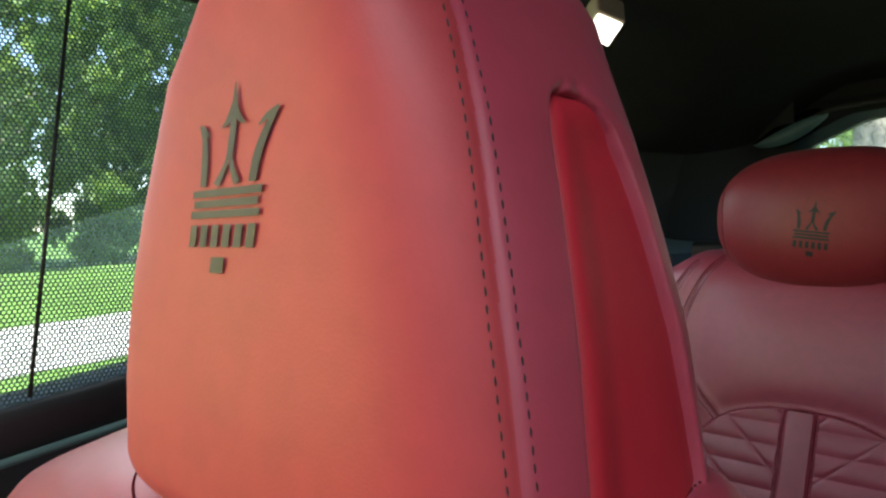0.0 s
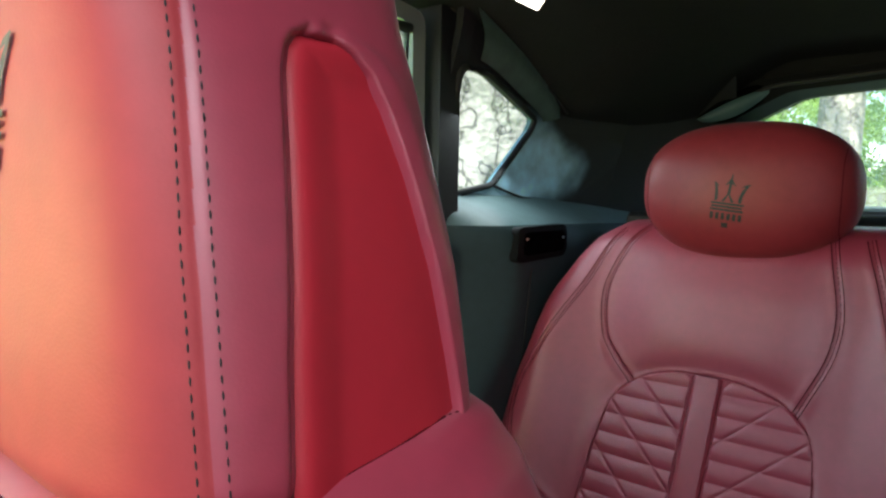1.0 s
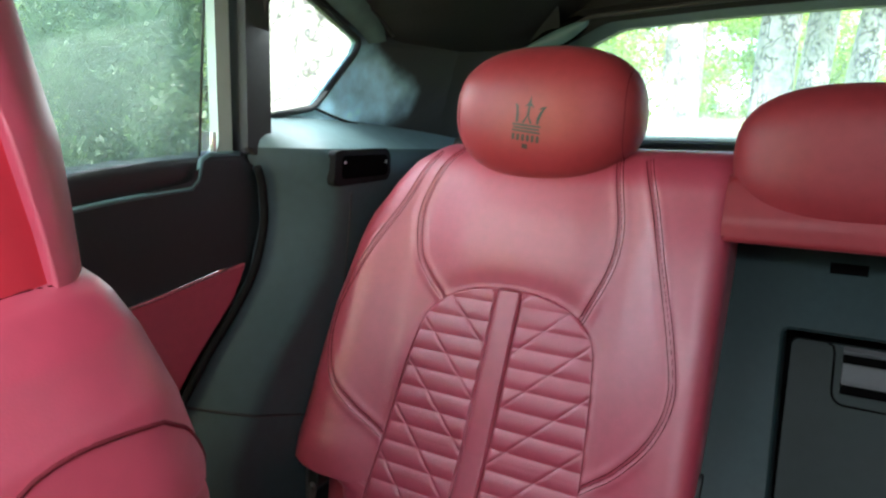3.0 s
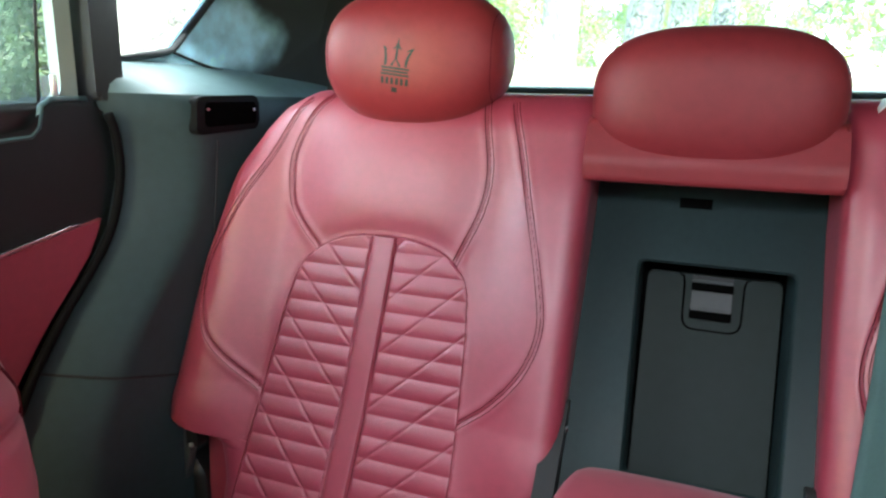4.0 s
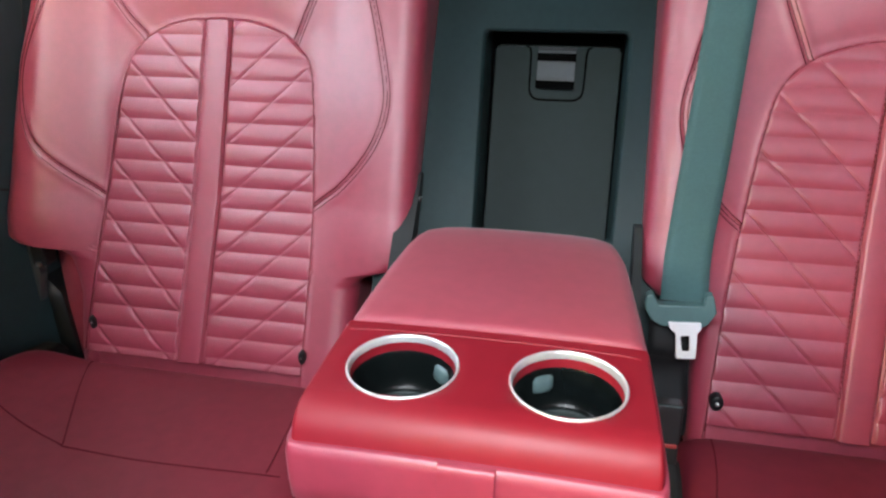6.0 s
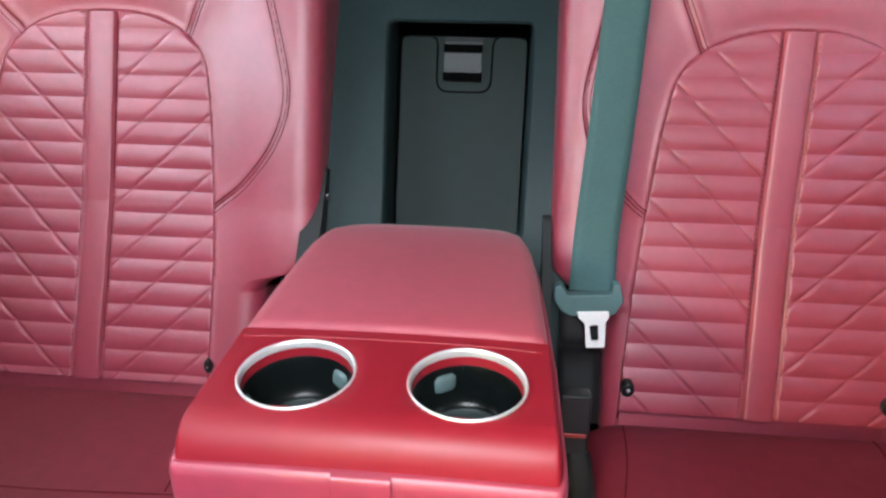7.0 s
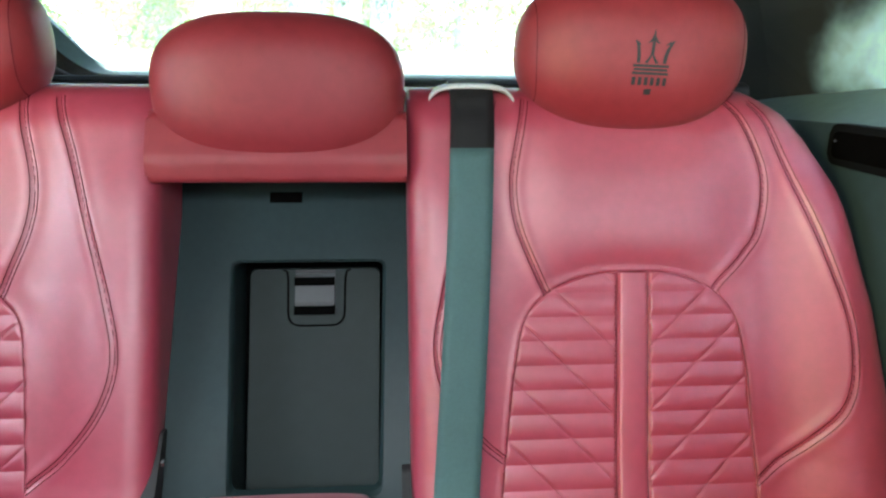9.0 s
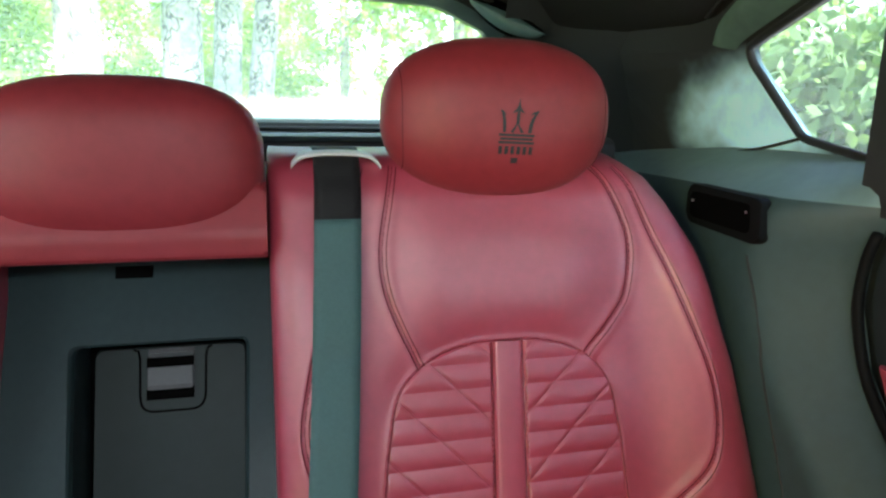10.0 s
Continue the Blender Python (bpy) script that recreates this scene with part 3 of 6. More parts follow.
def rear_backrest(cx, s, label):
    """One outer half of the rear backrest; s is the side on which the middle of the car lies."""
    seat = thing("passenger_seat", label, "seat", "rear seats")
    zs = np.r_[np.linspace(0.70, 0.845, 40), np.linspace(0.847, 0.885, 26), np.linspace(0.888, 1.338, 170)]
    a = np.linspace(0, 1, 210)
    wo, wi = np.interp(zs, Z_OUT, W_OUT), np.interp(zs, Z_IN, W_IN) + (0.008 if s > 0 else 0.0)
    w = -wo[:, None] + (wo + wi)[:, None] * a[None]
    z = zs[:, None] + 0 * w
    y = cover_depth(w, z, s)
    deep = np.interp(zs, [0.70, 1.338], [0.80, 1.01])[:, None]
    # the cover turns round both edges to the back
    for k in (0.35, 0.7, 1.0):
        y = np.hstack([y[:, :1] + k * (deep - y[:, :1]) if k == 1.0 else y[:, :1] + 0.03 * k, y])
        w = np.hstack([-wo[:, None], w])
        z = np.hstack([zs[:, None], z])
        y = np.hstack([y, y[:, -1:] + k * (deep - y[:, -1:]) if k == 1.0 else y[:, -1:] + 0.03 * k])
        w = np.hstack([w, wi[:, None]])
        z = np.hstack([z, zs[:, None]])
    # and over the top
    for dy, dz in ((0.012, 0.003), (0.03, 0.004), (0.07, 0.0)):
        y, w, z = np.vstack([y, y[-1:] + dy]), np.vstack([w, w[-1:]]), np.vstack([z, z[-1:] + dz * 0])
    back = grid_part("backrest", np.stack([cx + s * w, y, z], -1), LEATHER, seat)
    # quilted insert
    zi = np.linspace(0.74, INS_TOP - DROP[s] - 0.0005, 470)
    b = np.linspace(-1, 1, 270)
    wq = insert_half(zi + DROP[s])[:, None] * b[None]
    zq = zi[:, None] + 0 * wq
    grid_part("quilted_insert", np.stack([cx + s * (wq + lean_of(zq, s)), insert_depth(wq, zq, s), zq], -1), LEATHER, back, "red leather insert quilted in rows and slanting lines")
    # slanting rows of stitches on both sides of the strip
    for k in range(-6, 3):
        for side in (-1, 1):
            q = np.linspace(0.0215, 0.150, 70)
            zl = 1.050 + 0.93 * q + 0.068 * k - 1.4 * (DROP[s] - DROP[1])
            ok = (q < insert_half(zl + DROP[s]) - 0.002) & (zl > 0.76) & (zl < INS_TOP - DROP[s] - 0.006)
            if ok.sum() > 8:
                q, zl = side * q[ok], zl[ok]
                line = np.stack([cx + s * (q + lean_of(zl, s)), insert_depth(q, zl, s), zl], 1)
                tube("stitching", line, 0.0003, LEATHER_SHADED, back, "dark red slanting stitches", 4)
    rz = np.r_[np.linspace(0.745, 1.10, 60), np.linspace(1.103, INS_TOP - 0.0004, 80)]
    rw = insert_half(rz)
    rim = np.vstack([np.stack([-rw, rz - DROP[s]], 1), np.stack([rw, rz - DROP[s]], 1)[::-1]])
    line = np.stack([cx + s * (rim[:, 0] + lean_of(rim[:, 1], s)), np.interp(rim[:, 1], Z_BACK, Y_BACK) - 0.0002 + 0.0040 * ramp(rim[:, 1], 1.03, 1.11), rim[:, 1]], 1)
    tube("rim_seam", line, 0.0011, LEATHER_SHADED, back, "dark red rolled seam round the insert", 6)
    for c in CURVES[s]:
        for k in (-0.0040, 0.0, 0.0040):
            t = np.gradient(c, axis=0)
            t /= np.linalg.norm(t, axis=1)[:, None]
            q = c + k * np.stack([-t[:, 1], t[:, 0]], 1)
            line = np.stack([cx + s * q[:, 0], cover_depth(q[:, 0], q[:, 1], s) - 0.0002, q[:, 1]], 1)
            tube("stitching", line, 0.00055, THREAD, back, "dark red seam stitching", 5)
    zz = np.linspace(0.78, 1.141 - DROP[s], 90)
    for e in (-0.0225, 0.0185):
        ww = np.full_like(zz, e)
        dashes("stitching", np.stack([cx + s * (ww + lean_of(zz, s)), insert_depth(ww, zz, s) - 0.0002, zz], 1), 0.0042, 0.0018, 0.0004, SEAM, back, "dark red stitching")
    # sewn joints along the strip
    for e in (-0.0195, 0.0155):
        ww = np.full_like(zz, e)
        tube("strip_seam", np.stack([cx + s * (ww + lean_of(zz, s)), insert_depth(ww, zz, s) - 0.0010, zz], 1), 0.0005, THREAD, back, "dark sewn joint beside the strip", 5)
    return seat


CX_L, CX_R = -0.398, 0.383
seat_left = rear_backrest(CX_L, 1, "red leather outer rear seat with quilted upright backrest")
seat_right = rear_backrest(CX_R, -1, "red leather outer rear seat with centre belt across backrest")


def rear_headrest(cx, s):
    rest = thing("rear_headrest", "red leather headrest with black stitched mark, on rear backrest", "headrest", "rear headrests")
    c, size, p = (cx, 0.935, 1.3800 if s > 0 else 1.3770), (0.133, 0.068, 0.0905 if s > 0 else 0.0895), 2.5
    g = pillow_points(c, size, p, squeeze=0.10)
    pad = grid_part("pad", g, LEATHER_DIMMED, rest, close_u=True, caps=True)

    def face(x, z):
        q = 1 - min(1, abs((x - c[0]) / size[0])) ** p - min(1, abs((z - c[2]) / size[2])) ** p
        return c[1] - size[1] * max(q, 1e-4) ** (1 / p)

    emblem("emblem", face, -0.3900 if s > 0 else 0.388, 1.354 if s > 0 else 1.352, 0.060, pad, 7.0 if s > 0 else 2.0, 1.18)
    for k in (-1, 1):
        x0 = k * 0.116
        left = (1 - abs(x0 / size[0]) ** p) ** (1 / p)
        a = np.linspace(0, 2 * np.pi, 80, endpoint=False)
        d = np.stack([np.cos(a), np.sin(a)], 1)
        d = d / (np.abs(d) ** p).sum(1, keepdims=True) ** (1 / p) * left
        ring = np.stack([np.full(80, c[0] + x0), c[1] + size[1] * d[:, 0] * 1.004, c[2] + size[2] * d[:, 1] * 1.004], 1)
        ring[:, 0] = c[0] + (ring[:, 0] - c[0]) * (1 - 0.10 * np.clip(-(ring[:, 2] - c[2]) / size[2], 0, 1) ** 2)
        tube("piping", ring, 0.0005, SEAM, pad, "dark seam round the pad", 6, True)
    for x in (-0.05, 0.05):
        tube("post", [(cx + x, 0.95, 1.25), (cx + x, 0.95, 1.31)], 0.006, CHROME, rest, "chrome post")
    return rest


rear_headrest(-0.387, 1)
rear_headrest(0.387, -1)

# middle headrest on its red base
mid = thing("centre_headrest", "plain red leather centre headrest on a red base", "headrest", "rear headrests")
g = pillow_points((-0.009, 0.932, 1.3325), (0.138, 0.064, 0.0835), 2.75, squeeze=0.06)
grid_part("pad", g, LEATHER_DIMMED, mid, close_u=True, caps=True)
base_poly = rounded([(0.880, 1.236), (0.878, 1.262), (0.900, 1.310), (1.02, 1.325), (1.02, 1.236)], 0.008)
part("base", prism(base_poly, "x", -0.147, 0.130, 0.005), LEATHER_DIMMED, mid, smooth=False)

# ---- panel behind the folded armrest, with the load hatch ----
hatch = thing("load_through_panel", "dark grey plastic panel with recessed load hatch behind armrest", "panel")


def panel_y(z):
    return 0.931 + 0.58 * (z - 1.135)


def door_y(z):
    return 0.983 + 0.5 * (z - 1.107)


def slab(name, poly, depth, thick, mat, parent, label="", bevel=0.0):
    """A plate of outline poly (x, z) that lies on the slope depth(z)."""
    bm = bmesh.new()
    lo = [bm.verts.new((x, depth(z), z)) for x, z in poly]
    hi = [bm.verts.new((x, depth(z) + thick, z)) for x, z in poly]
    f1, f2 = bm.faces.new(lo), bm.faces.new(hi)
    n = len(poly)
    for i in range(n):
        bm.faces.new((lo[i], lo[(i + 1) % n], hi[(i + 1) % n], hi[i]))
    if bevel:
        bmesh.ops.bevel(bm, geom=list(f1.edges), offset=bevel, segments=2, profile=0.5, affect="EDGES")
    return part(name, bm, mat, parent, label)


def ring_plate(name, outer, inner, depth, depth_in, mat, parent, label=""):
    """A plate with a hole through it, whose edge is rounded and runs back to depth_in."""
    bm = bmesh.new()
    edges, first = [], None
    for loop in (outer, inner):
        vs = [bm.verts.new((x, depth(z), z)) for x, z in loop]
        first = vs
        for i in range(len(vs)):
            edges.append(bm.edges.new((vs[i], vs[(i + 1) % len(vs)])))
    bmesh.ops.triangle_fill(bm, edges=edges, use_beauty=True, normal=(0, -1, 0.5))
    n = len(inner)
    for shrink, back in ((0.003, 0.003), (0.005, 0.010), (0.005, None)):
        ring = []
        for x, z in inner:
            d = np.array([0.014 - x, 1.02 - z])
            d = shrink * d / np.abs(d).max()
            zz = z + d[1] - (0.044 if back is None and z < 0.95 else 0.0)
            ring.append(bm.verts.new((x + d[0], (depth_in(zz) + 0.005) if back is None else depth(zz) + back, zz)))
        for i in range(n):
            bm.faces.new((first[i], first[(i + 1) % n], ring[(i + 1) % n], ring[i]))
        first = ring
    return part(name, bm, mat, parent, label)


hole = rounded([(-0.078, 1.137), (0.106, 1.137), (0.100, 0.905), (-0.068, 0.905)], 0.010, 4)
ring_plate("frame", [(-0.185, 1.262), (0.150, 1.262), (0.150, 0.74), (-0.185, 0.74)], hole, panel_y, door_y, PLASTIC, hatch, "dark grey grained frame with a deep recess")
# near-black sheet paints the shade deep in the recess
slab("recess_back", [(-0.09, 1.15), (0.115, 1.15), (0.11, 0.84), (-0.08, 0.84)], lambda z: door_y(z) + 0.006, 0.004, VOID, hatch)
lid_poly = rounded([(-0.066, 1.111), (0.097, 1.111), (0.094, 0.866), (-0.062, 0.866)], 0.008, 4)
lid = slab("hatch_door", lid_poly, door_y, 0.004, PLASTIC_SMOOTH, hatch, "satin dark grey hatch door", 0.0015)
notch = [(-0.026, 1.1105), (-0.021, 1.108), (-0.019, 1.100)] + rounded([(-0.019, 1.10), (-0.018, 1.046), (0.052, 1.046), (0.053, 1.10)], 0.016, 6)[7:21] + [(0.053, 1.100), (0.055, 1.108), (0.060, 1.1105)]
line = [(x, door_y(z) - 0.0004, z) for x, z in notch]
tube("latch_outline", np.array(line), 0.0013, VOID, lid, "black gap round the latch", 6)
slab("latch_plate", [(-0.010, 1.110), (0.040, 1.110), (0.040, 1.060), (-0.010, 1.060)], lambda z: door_y(z) - 0.001, 0.003, BLACK, lid)
LEVER = material("silver_grey_plastic", (0.085, 0.092, 0.092), 0.5, spec=0.3, spread=0.05, scale=200)
lever = bmesh.new()
prof = [(0.000, 1.106), (-0.006, 1.100), (-0.0085, 1.092), (-0.009, 1.075), (-0.006, 1.068), (0.0, 1.066)]
lo = [lever.verts.new((-0.009, door_y(z) + d, z)) for d, z in prof]
hi = [lever.verts.new((0.039, door_y(z) + d, z)) for d, z in prof]
lever.faces.new(lo)
lever.faces.new(hi)
for i in range(len(prof) - 1):
    lever.faces.new((lo[i], lo[i + 1], hi[i + 1], hi[i]))
part("latch_lever", lever, LEVER, lid, "grey metallic latch lever")
slab("latch_bar", [(-0.010, 1.103), (0.040, 1.103), (0.040, 1.094), (-0.010, 1.094)], lambda z: door_y(z) - 0.0105, 0.003, VOID, lid, "black bar across the latch")
slab("latch_bar", [(-0.010, 1.070), (0.040, 1.070), (0.040, 1.061), (-0.010, 1.061)], lambda z: door_y(z) - 0.0095, 0.008, VOID, lid, "black bar across the latch")
# the slot is a flat plate, its inner shade painted black
slab("slot", [(-0.035, 1.2115), (0.004, 1.2115), (0.004, 1.1995), (-0.035, 1.1995)], lambda z: panel_y(z) - 0.0008, 0.002, VOID, hatch, "small black slot")
for x0, x1, zt in ((-0.158, -0.134, 0.975), (0.121, 0.131, 0.935)):
    hinge = prism(rounded([(panel_y(0.84) - 0.055, 0.84), (panel_y(zt) - 0.016, zt), (panel_y(zt) - 0.003, zt), (panel_y(0.84) - 0.004, 0.84)], 0.004), "x", x0, x1, 0.002)
    part("hinge_arm", hinge, RUBBER, hatch, "black armrest hinge arm")
part("hinge_pin", box_bm(-0.1345, -0.131, panel_y(0.947) - 0.016, panel_y(0.947) - 0.010, 0.944, 0.950, 0.001), STEEL, hatch, "bright steel pin")

# ---- folded-down armrest ----
arm = thing("fold_down_console", "folded-down red leather armrest with two chrome-ringed cup holders", "armrest")
AX = -0.008


def arm_half(y):
    return np.interp(y, [0.38, 0.40, 0.52, 0.62, 0.70, 0.745, 0.775, 0.79], [0.117, 0.121, 0.1215, 0.118, 0.1135, 0.106, 0.092, 0.070])


def arm_ring(y, top, low, round_side):
    h = arm_half(y)
    prof = [(-1, low), (-1, top - round_side), (-0.995, top - 0.55 * round_side), (-1 + 0.35 * round_side / h, top - 0.14 * round_side), (-1 + 1.0 * round_side / h, top)]
    xs = [AX + h * a for a, _ in prof]
    zs = [b for _, b in prof]
    mid_x = np.linspace(AX - h + round_side, AX + h - round_side, 9)[1:-1]
    out = list(zip(xs, zs)) + [(x, top + 0.0025 * np.cos((x - AX) / h * 1.4)) for x in mid_x]
    out += [(2 * AX - x, z) for x, z in reversed(list(zip(xs, zs)))]
    return np.array([(x, y, z) for x, z in out])


ys = [0.5275, 0.529, 0.535, 0.56, 0.60, 0.65, 0.69, 0.72, 0.745, 0.765, 0.780, 0.788, 0.790]
tops = [0.9375, 0.9405, 0.942, 0.943, 0.943, 0.943, 0.942, 0.940, 0.936, 0.931, 0.921, 0.907, 0.89]
grid_part("pad", np.array([arm_ring(y, t, 0.865, 0.014) for y, t in zip(ys, tops)]), LEATHER_TOP_LIT, arm, caps=True)
# front tray with two round holes
cups = [(-0.068, 0.469), (0.0535, 0.469)]
TRAY_X, TRAY_Y = (-0.1275, 0.1115), 0.430
n_c = 48  # angles round each hole
tray_v, tray_f = [], []


def tray_sag(x):
    return 0.002 * ((x - AX) / 0.12) ** 2


cells = [(TRAY_X[0], AX, cups[0]), (AX, TRAY_X[1], cups[1])]
for x0, x1, (cxx, cyy) in cells:
    base = len(tray_v)
    angles = sorted(list(np.linspace(-np.pi, np.pi, 44, endpoint=False)) + [math.atan2(yy - cyy, xx - cxx) for xx in (x0, x1) for yy in (TRAY_Y, 0.527)])
    for a in angles:
        u, v = np.cos(a), np.sin(a)
        t = min((x1 - cxx) / u if u > 1e-9 else ((x0 - cxx) / u if u < -1e-9 else 9), (0.527 - cyy) / v if v > 1e-9 else ((TRAY_Y - cyy) / v if v < -1e-9 else 9))
        q0 = min(0.0425, 0.97 * t)
        for q, drop in ((t, 0.0), (0.5 * t + 0.5 * q0, 0.0), (q0, 0.0), (min(q0, 0.0405), 0.0015)):
            x, y = cxx + u * q, cyy + v * q
            tray_v.append((x, y, 0.9395 - tray_sag(x) - drop))
    for k in range(n_c):
        for j in range(3):
            a, b = base + 4 * k + j, base + 4 * ((k + 1) % n_c) + j
            tray_f.append((a, b, b + 1, a + 1))
tray = link_mesh("cup_holder_tray", tray_v, tray_f, LEATHER_GLOSS, arm, True, "smooth bright red leather cup holder tray")


def skirt(name, y_end, profile, mat, parent, label=""):
    """Edge that runs round both sides and the front; profile rows: out at the sides, out at the front, height."""
    path = []
    for k, x in ((-1, TRAY_X[0]), (1, TRAY_X[1])):
        run = []
        for y in np.linspace(y_end, TRAY_Y, 16):
            shift = float(arm_half(y)) - float(arm_half(0.50)) if y > 0.50 else 0.0
            run.append((x + k * shift, y, k, 0.0))
        for a in np.linspace(0, np.pi / 2, 9)[1:]:
            run.append((x, TRAY_Y, k * math.cos(a) ** 0.7, math.sin(a) ** 0.7))
        path.append(run)
    front = [(x, TRAY_Y, 0.0, 1.0) for x in np.linspace(TRAY_X[0], TRAY_X[1], 16)[1:-1]]
    path = path[0] + front + path[1][::-1]
    g = [[(x + dx * so, y - dy * fo, z - tray_sag(x)) for so, fo, z in profile] for x, y, dx, dy in path]
    return grid_part(name, np.array(g), mat, parent, label)


skirt("tray_edge", 0.5268, [(0, 0, 0.9395), (0.0015, 0.008, 0.9388), (0.003, 0.015, 0.9360), (0.0045, 0.021, 0.9310), (0.0058, 0.025, 0.9245), (0.0065, 0.0275, 0.916), (0.0065, 0.028, 0.900)],
      LEATHER_GLOSS, tray)
tube("tray_ridge", [(x, 0.5165 - 0.004 * abs((x - AX) / 0.12) ** 6, 0.9394 - tray_sag(x)) for x in np.linspace(TRAY_X[0] + 0.004, TRAY_X[1] - 0.004, 30)], 0.0011, LEATHER_GLOSS, tray, "", 8)
for cxx, cyy in cups:
    a = np.linspace(0, 2 * np.pi, 64, endpoint=False)
    rings = []
    for r, dz in ((0.0425, -0.0004), (0.0423, 0.0007), (0.0418, 0.0014), (0.0408, 0.0012), (0.0400, -0.0004), (0.0395, -0.0050)):
        rings.append(np.stack([cxx + r * np.cos(a), cyy + r * np.sin(a), 0.9392 + dz + 0 * a], 1))
    ring = grid_part("chrome_ring", np.array(rings), SATIN_STEEL, tray, "bright satin chrome ring", close_u=True)
    wall = [np.stack([cxx + r * np.cos(a), cyy + r * np.sin(a), z + 0 * a], 1) for r, z in ((0.0397, 0.936), (0.0389, 0.926))]
    grid_part("cup_wall", np.array(wall), LEATHER_GLOSS, tray, "red upper cup wall", close_u=True)
    well = [np.stack([cxx + r * np.cos(a), cyy + r * np.sin(a), z + 0 * a], 1)
            for r, z in ((0.0389, 0.927), (0.0377, 0.924), (0.0362, 0.905), (0.0340, 0.897), (0.0305, 0.8935), (0.0290, 0.893), (0.001, 0.893))]
    grid_part("cup_well", np.array(well), CUP, tray, "gloss black cup well", close_u=True)
    mat_rings = [np.stack([cxx + r * np.cos(a), cyy + r * np.sin(a), z + 0 * a], 1) for r, z in ((0.0285, 0.8932), (0.0283, 0.8955), (0.0272, 0.8963), (0.0262, 0.8955), (0.0255, 0.8945), (0.001, 0.8945))]
    grid_part("cup_mat", np.array(mat_rings), CUP_FLOOR, tray, "dark grey rubber mat in the cup", close_u=True)
    # small pads that steady a cup
    for mid in ((0.85, 3.45) if cxx < AX else (2.1, -0.30)):
        pad_g = []
        for z in np.linspace(0.922, 0.907, 10):
            v = (z - 0.9145) / 0.0075
            row = []
            for u in np.linspace(-1, 1, 12):
                q = max(0.0, 1 - abs(u) ** 3 - abs(v) ** 3)
                r = np.interp(z, [0.905, 0.924], [0.0362, 0.0377]) + 0.0006 - 0.0035 * q ** 0.5 - 0.0016 * (0.5 - 0.5 * v) * q ** 0.5
                t = mid + 0.25 * u
                row.append((cxx + r * math.cos(t), cyy + r * math.sin(t), z))
            pad_g.append(row)
        grid_part("cup_pad", np.array(pad_g), CUP_PAD, tray, "pale rubber pad in the cup wall")
# lower body with a soft lip, and the pull strap
skirt("lower_body", 0.785, [(0.003, 0.022, 0.9125), (0.0070, 0.0295, 0.9165), (0.0092, 0.0330, 0.9145), (0.0105, 0.0345, 0.9070), (0.0105, 0.0345, 0.885), (0.0095, 0.0335, 0.869), (0.004, 0.026, 0.860), (-0.02, 0.0, 0.859)],
      LEATHER, arm, "soft red leather lower body")
strap_line = [(0.3975, 0.9165), (0.3940, 0.9145), (0.3925, 0.906), (0.3925, 0.88), (0.395, 0.864), (0.410, 0.850)]
strap = np.array([[(AX + x, y, z) for x in (-0.019, -0.0182, -0.006, 0.006, 0.0182, 0.019)] for y, z in smooth_line(strap_line, 24)])
ob = grid_part("pull_strap", strap, LEATHER, arm, "red leather pull strap")
sol = ob.modifiers.new("thick", "SOLIDIFY")
sol.thickness = 0.0025

# ---- seat cushions ----
def cushion(x0, x1, c, seams=()):
    n = 60
    xs = np.linspace(x0, x1, n)
    rows = []
    prof = [(0.715, 0.68), (0.704, 0.712), (0.690, 0.735), (0.664, 0.753), (0.62, 0.763), (0.54, 0.769), (0.44, 0.778), (0.34, 0.787), (0.26, 0.787), (0.22, 0.777), (0.20, 0.755), (0.195, 0.70), (0.20, 0.58)]
    prof = smooth_line(prof, 70)
    for y, z in prof:
        e = np.clip(np.minimum(xs - x0, x1 - xs) / 0.05, 0, 1)
        drop = 0.03 * (1 - np.sqrt(1 - (1 - e) ** 2))
        bol = 0.010 * (1 - ramp(xs, x0 + 0.02, x0 + 0.12)) if x0 < -0.3 else 0.010 * ramp(xs, x1 - 0.12, x1 - 0.02) if x1 > 0.3 else 0 * xs
        rows.append(np.stack([xs, y + 0 * xs, z - drop + bol], 1))
    g = np.array(rows)
    g = np.concatenate([g[:, :1] - [0, 0, 0.15], g, g[:, -1:] - [0, 0, 0.15]], 1)
    ob = grid_part("cushion", g, LEATHER_SHADED, c)
    top = g[8:60, 1:-1]
    for line in seams:
        pts = []
        for x, y in smooth_line(line, 40):
            k = int(np.argmin(np.hypot(top[..., 0] - x, top[..., 1] - y)))
            pts.append((x, y, top.reshape(-1, 3)[k, 2] + 0.0004))
        pts = np.array(pts)
        for _ in range(6):
            pts[1:-1, 2] = (pts[:-2, 2] + pts[1:-1, 2] + pts[2:, 2]) / 3
        tube("seam", pts, 0.0008, SEAM, ob, "dark red sewn seam", 8)
    return ob


cushion(-0.64, -0.158, seat_left, [[(-0.530, 0.675), (-0.517, 0.652), (-0.48, 0.587), (-0.43, 0.505)], [(-0.43, 0.504), (-0.337, 0.501), (-0.20, 0.507)], [(-0.43, 0.505), (-0.486, 0.525), (-0.548, 0.552), (-0.60, 0.578)], [(-0.235, 0.668), (-0.226, 0.60), (-0.215, 0.51)]])
cushion(0.172, 0.62, seat_right, [[(0.213, 0.672), (0.205, 0.60), (0.194, 0.542), (0.188, 0.47)], [(0.470, 0.672), (0.462, 0.637), (0.457, 0.608), (0.445, 0.53)]])
cushion(-0.152, 0.118, thing("passenger_seat", "red leather middle seat cushion under folded armrest", "seat", "rear seats"))
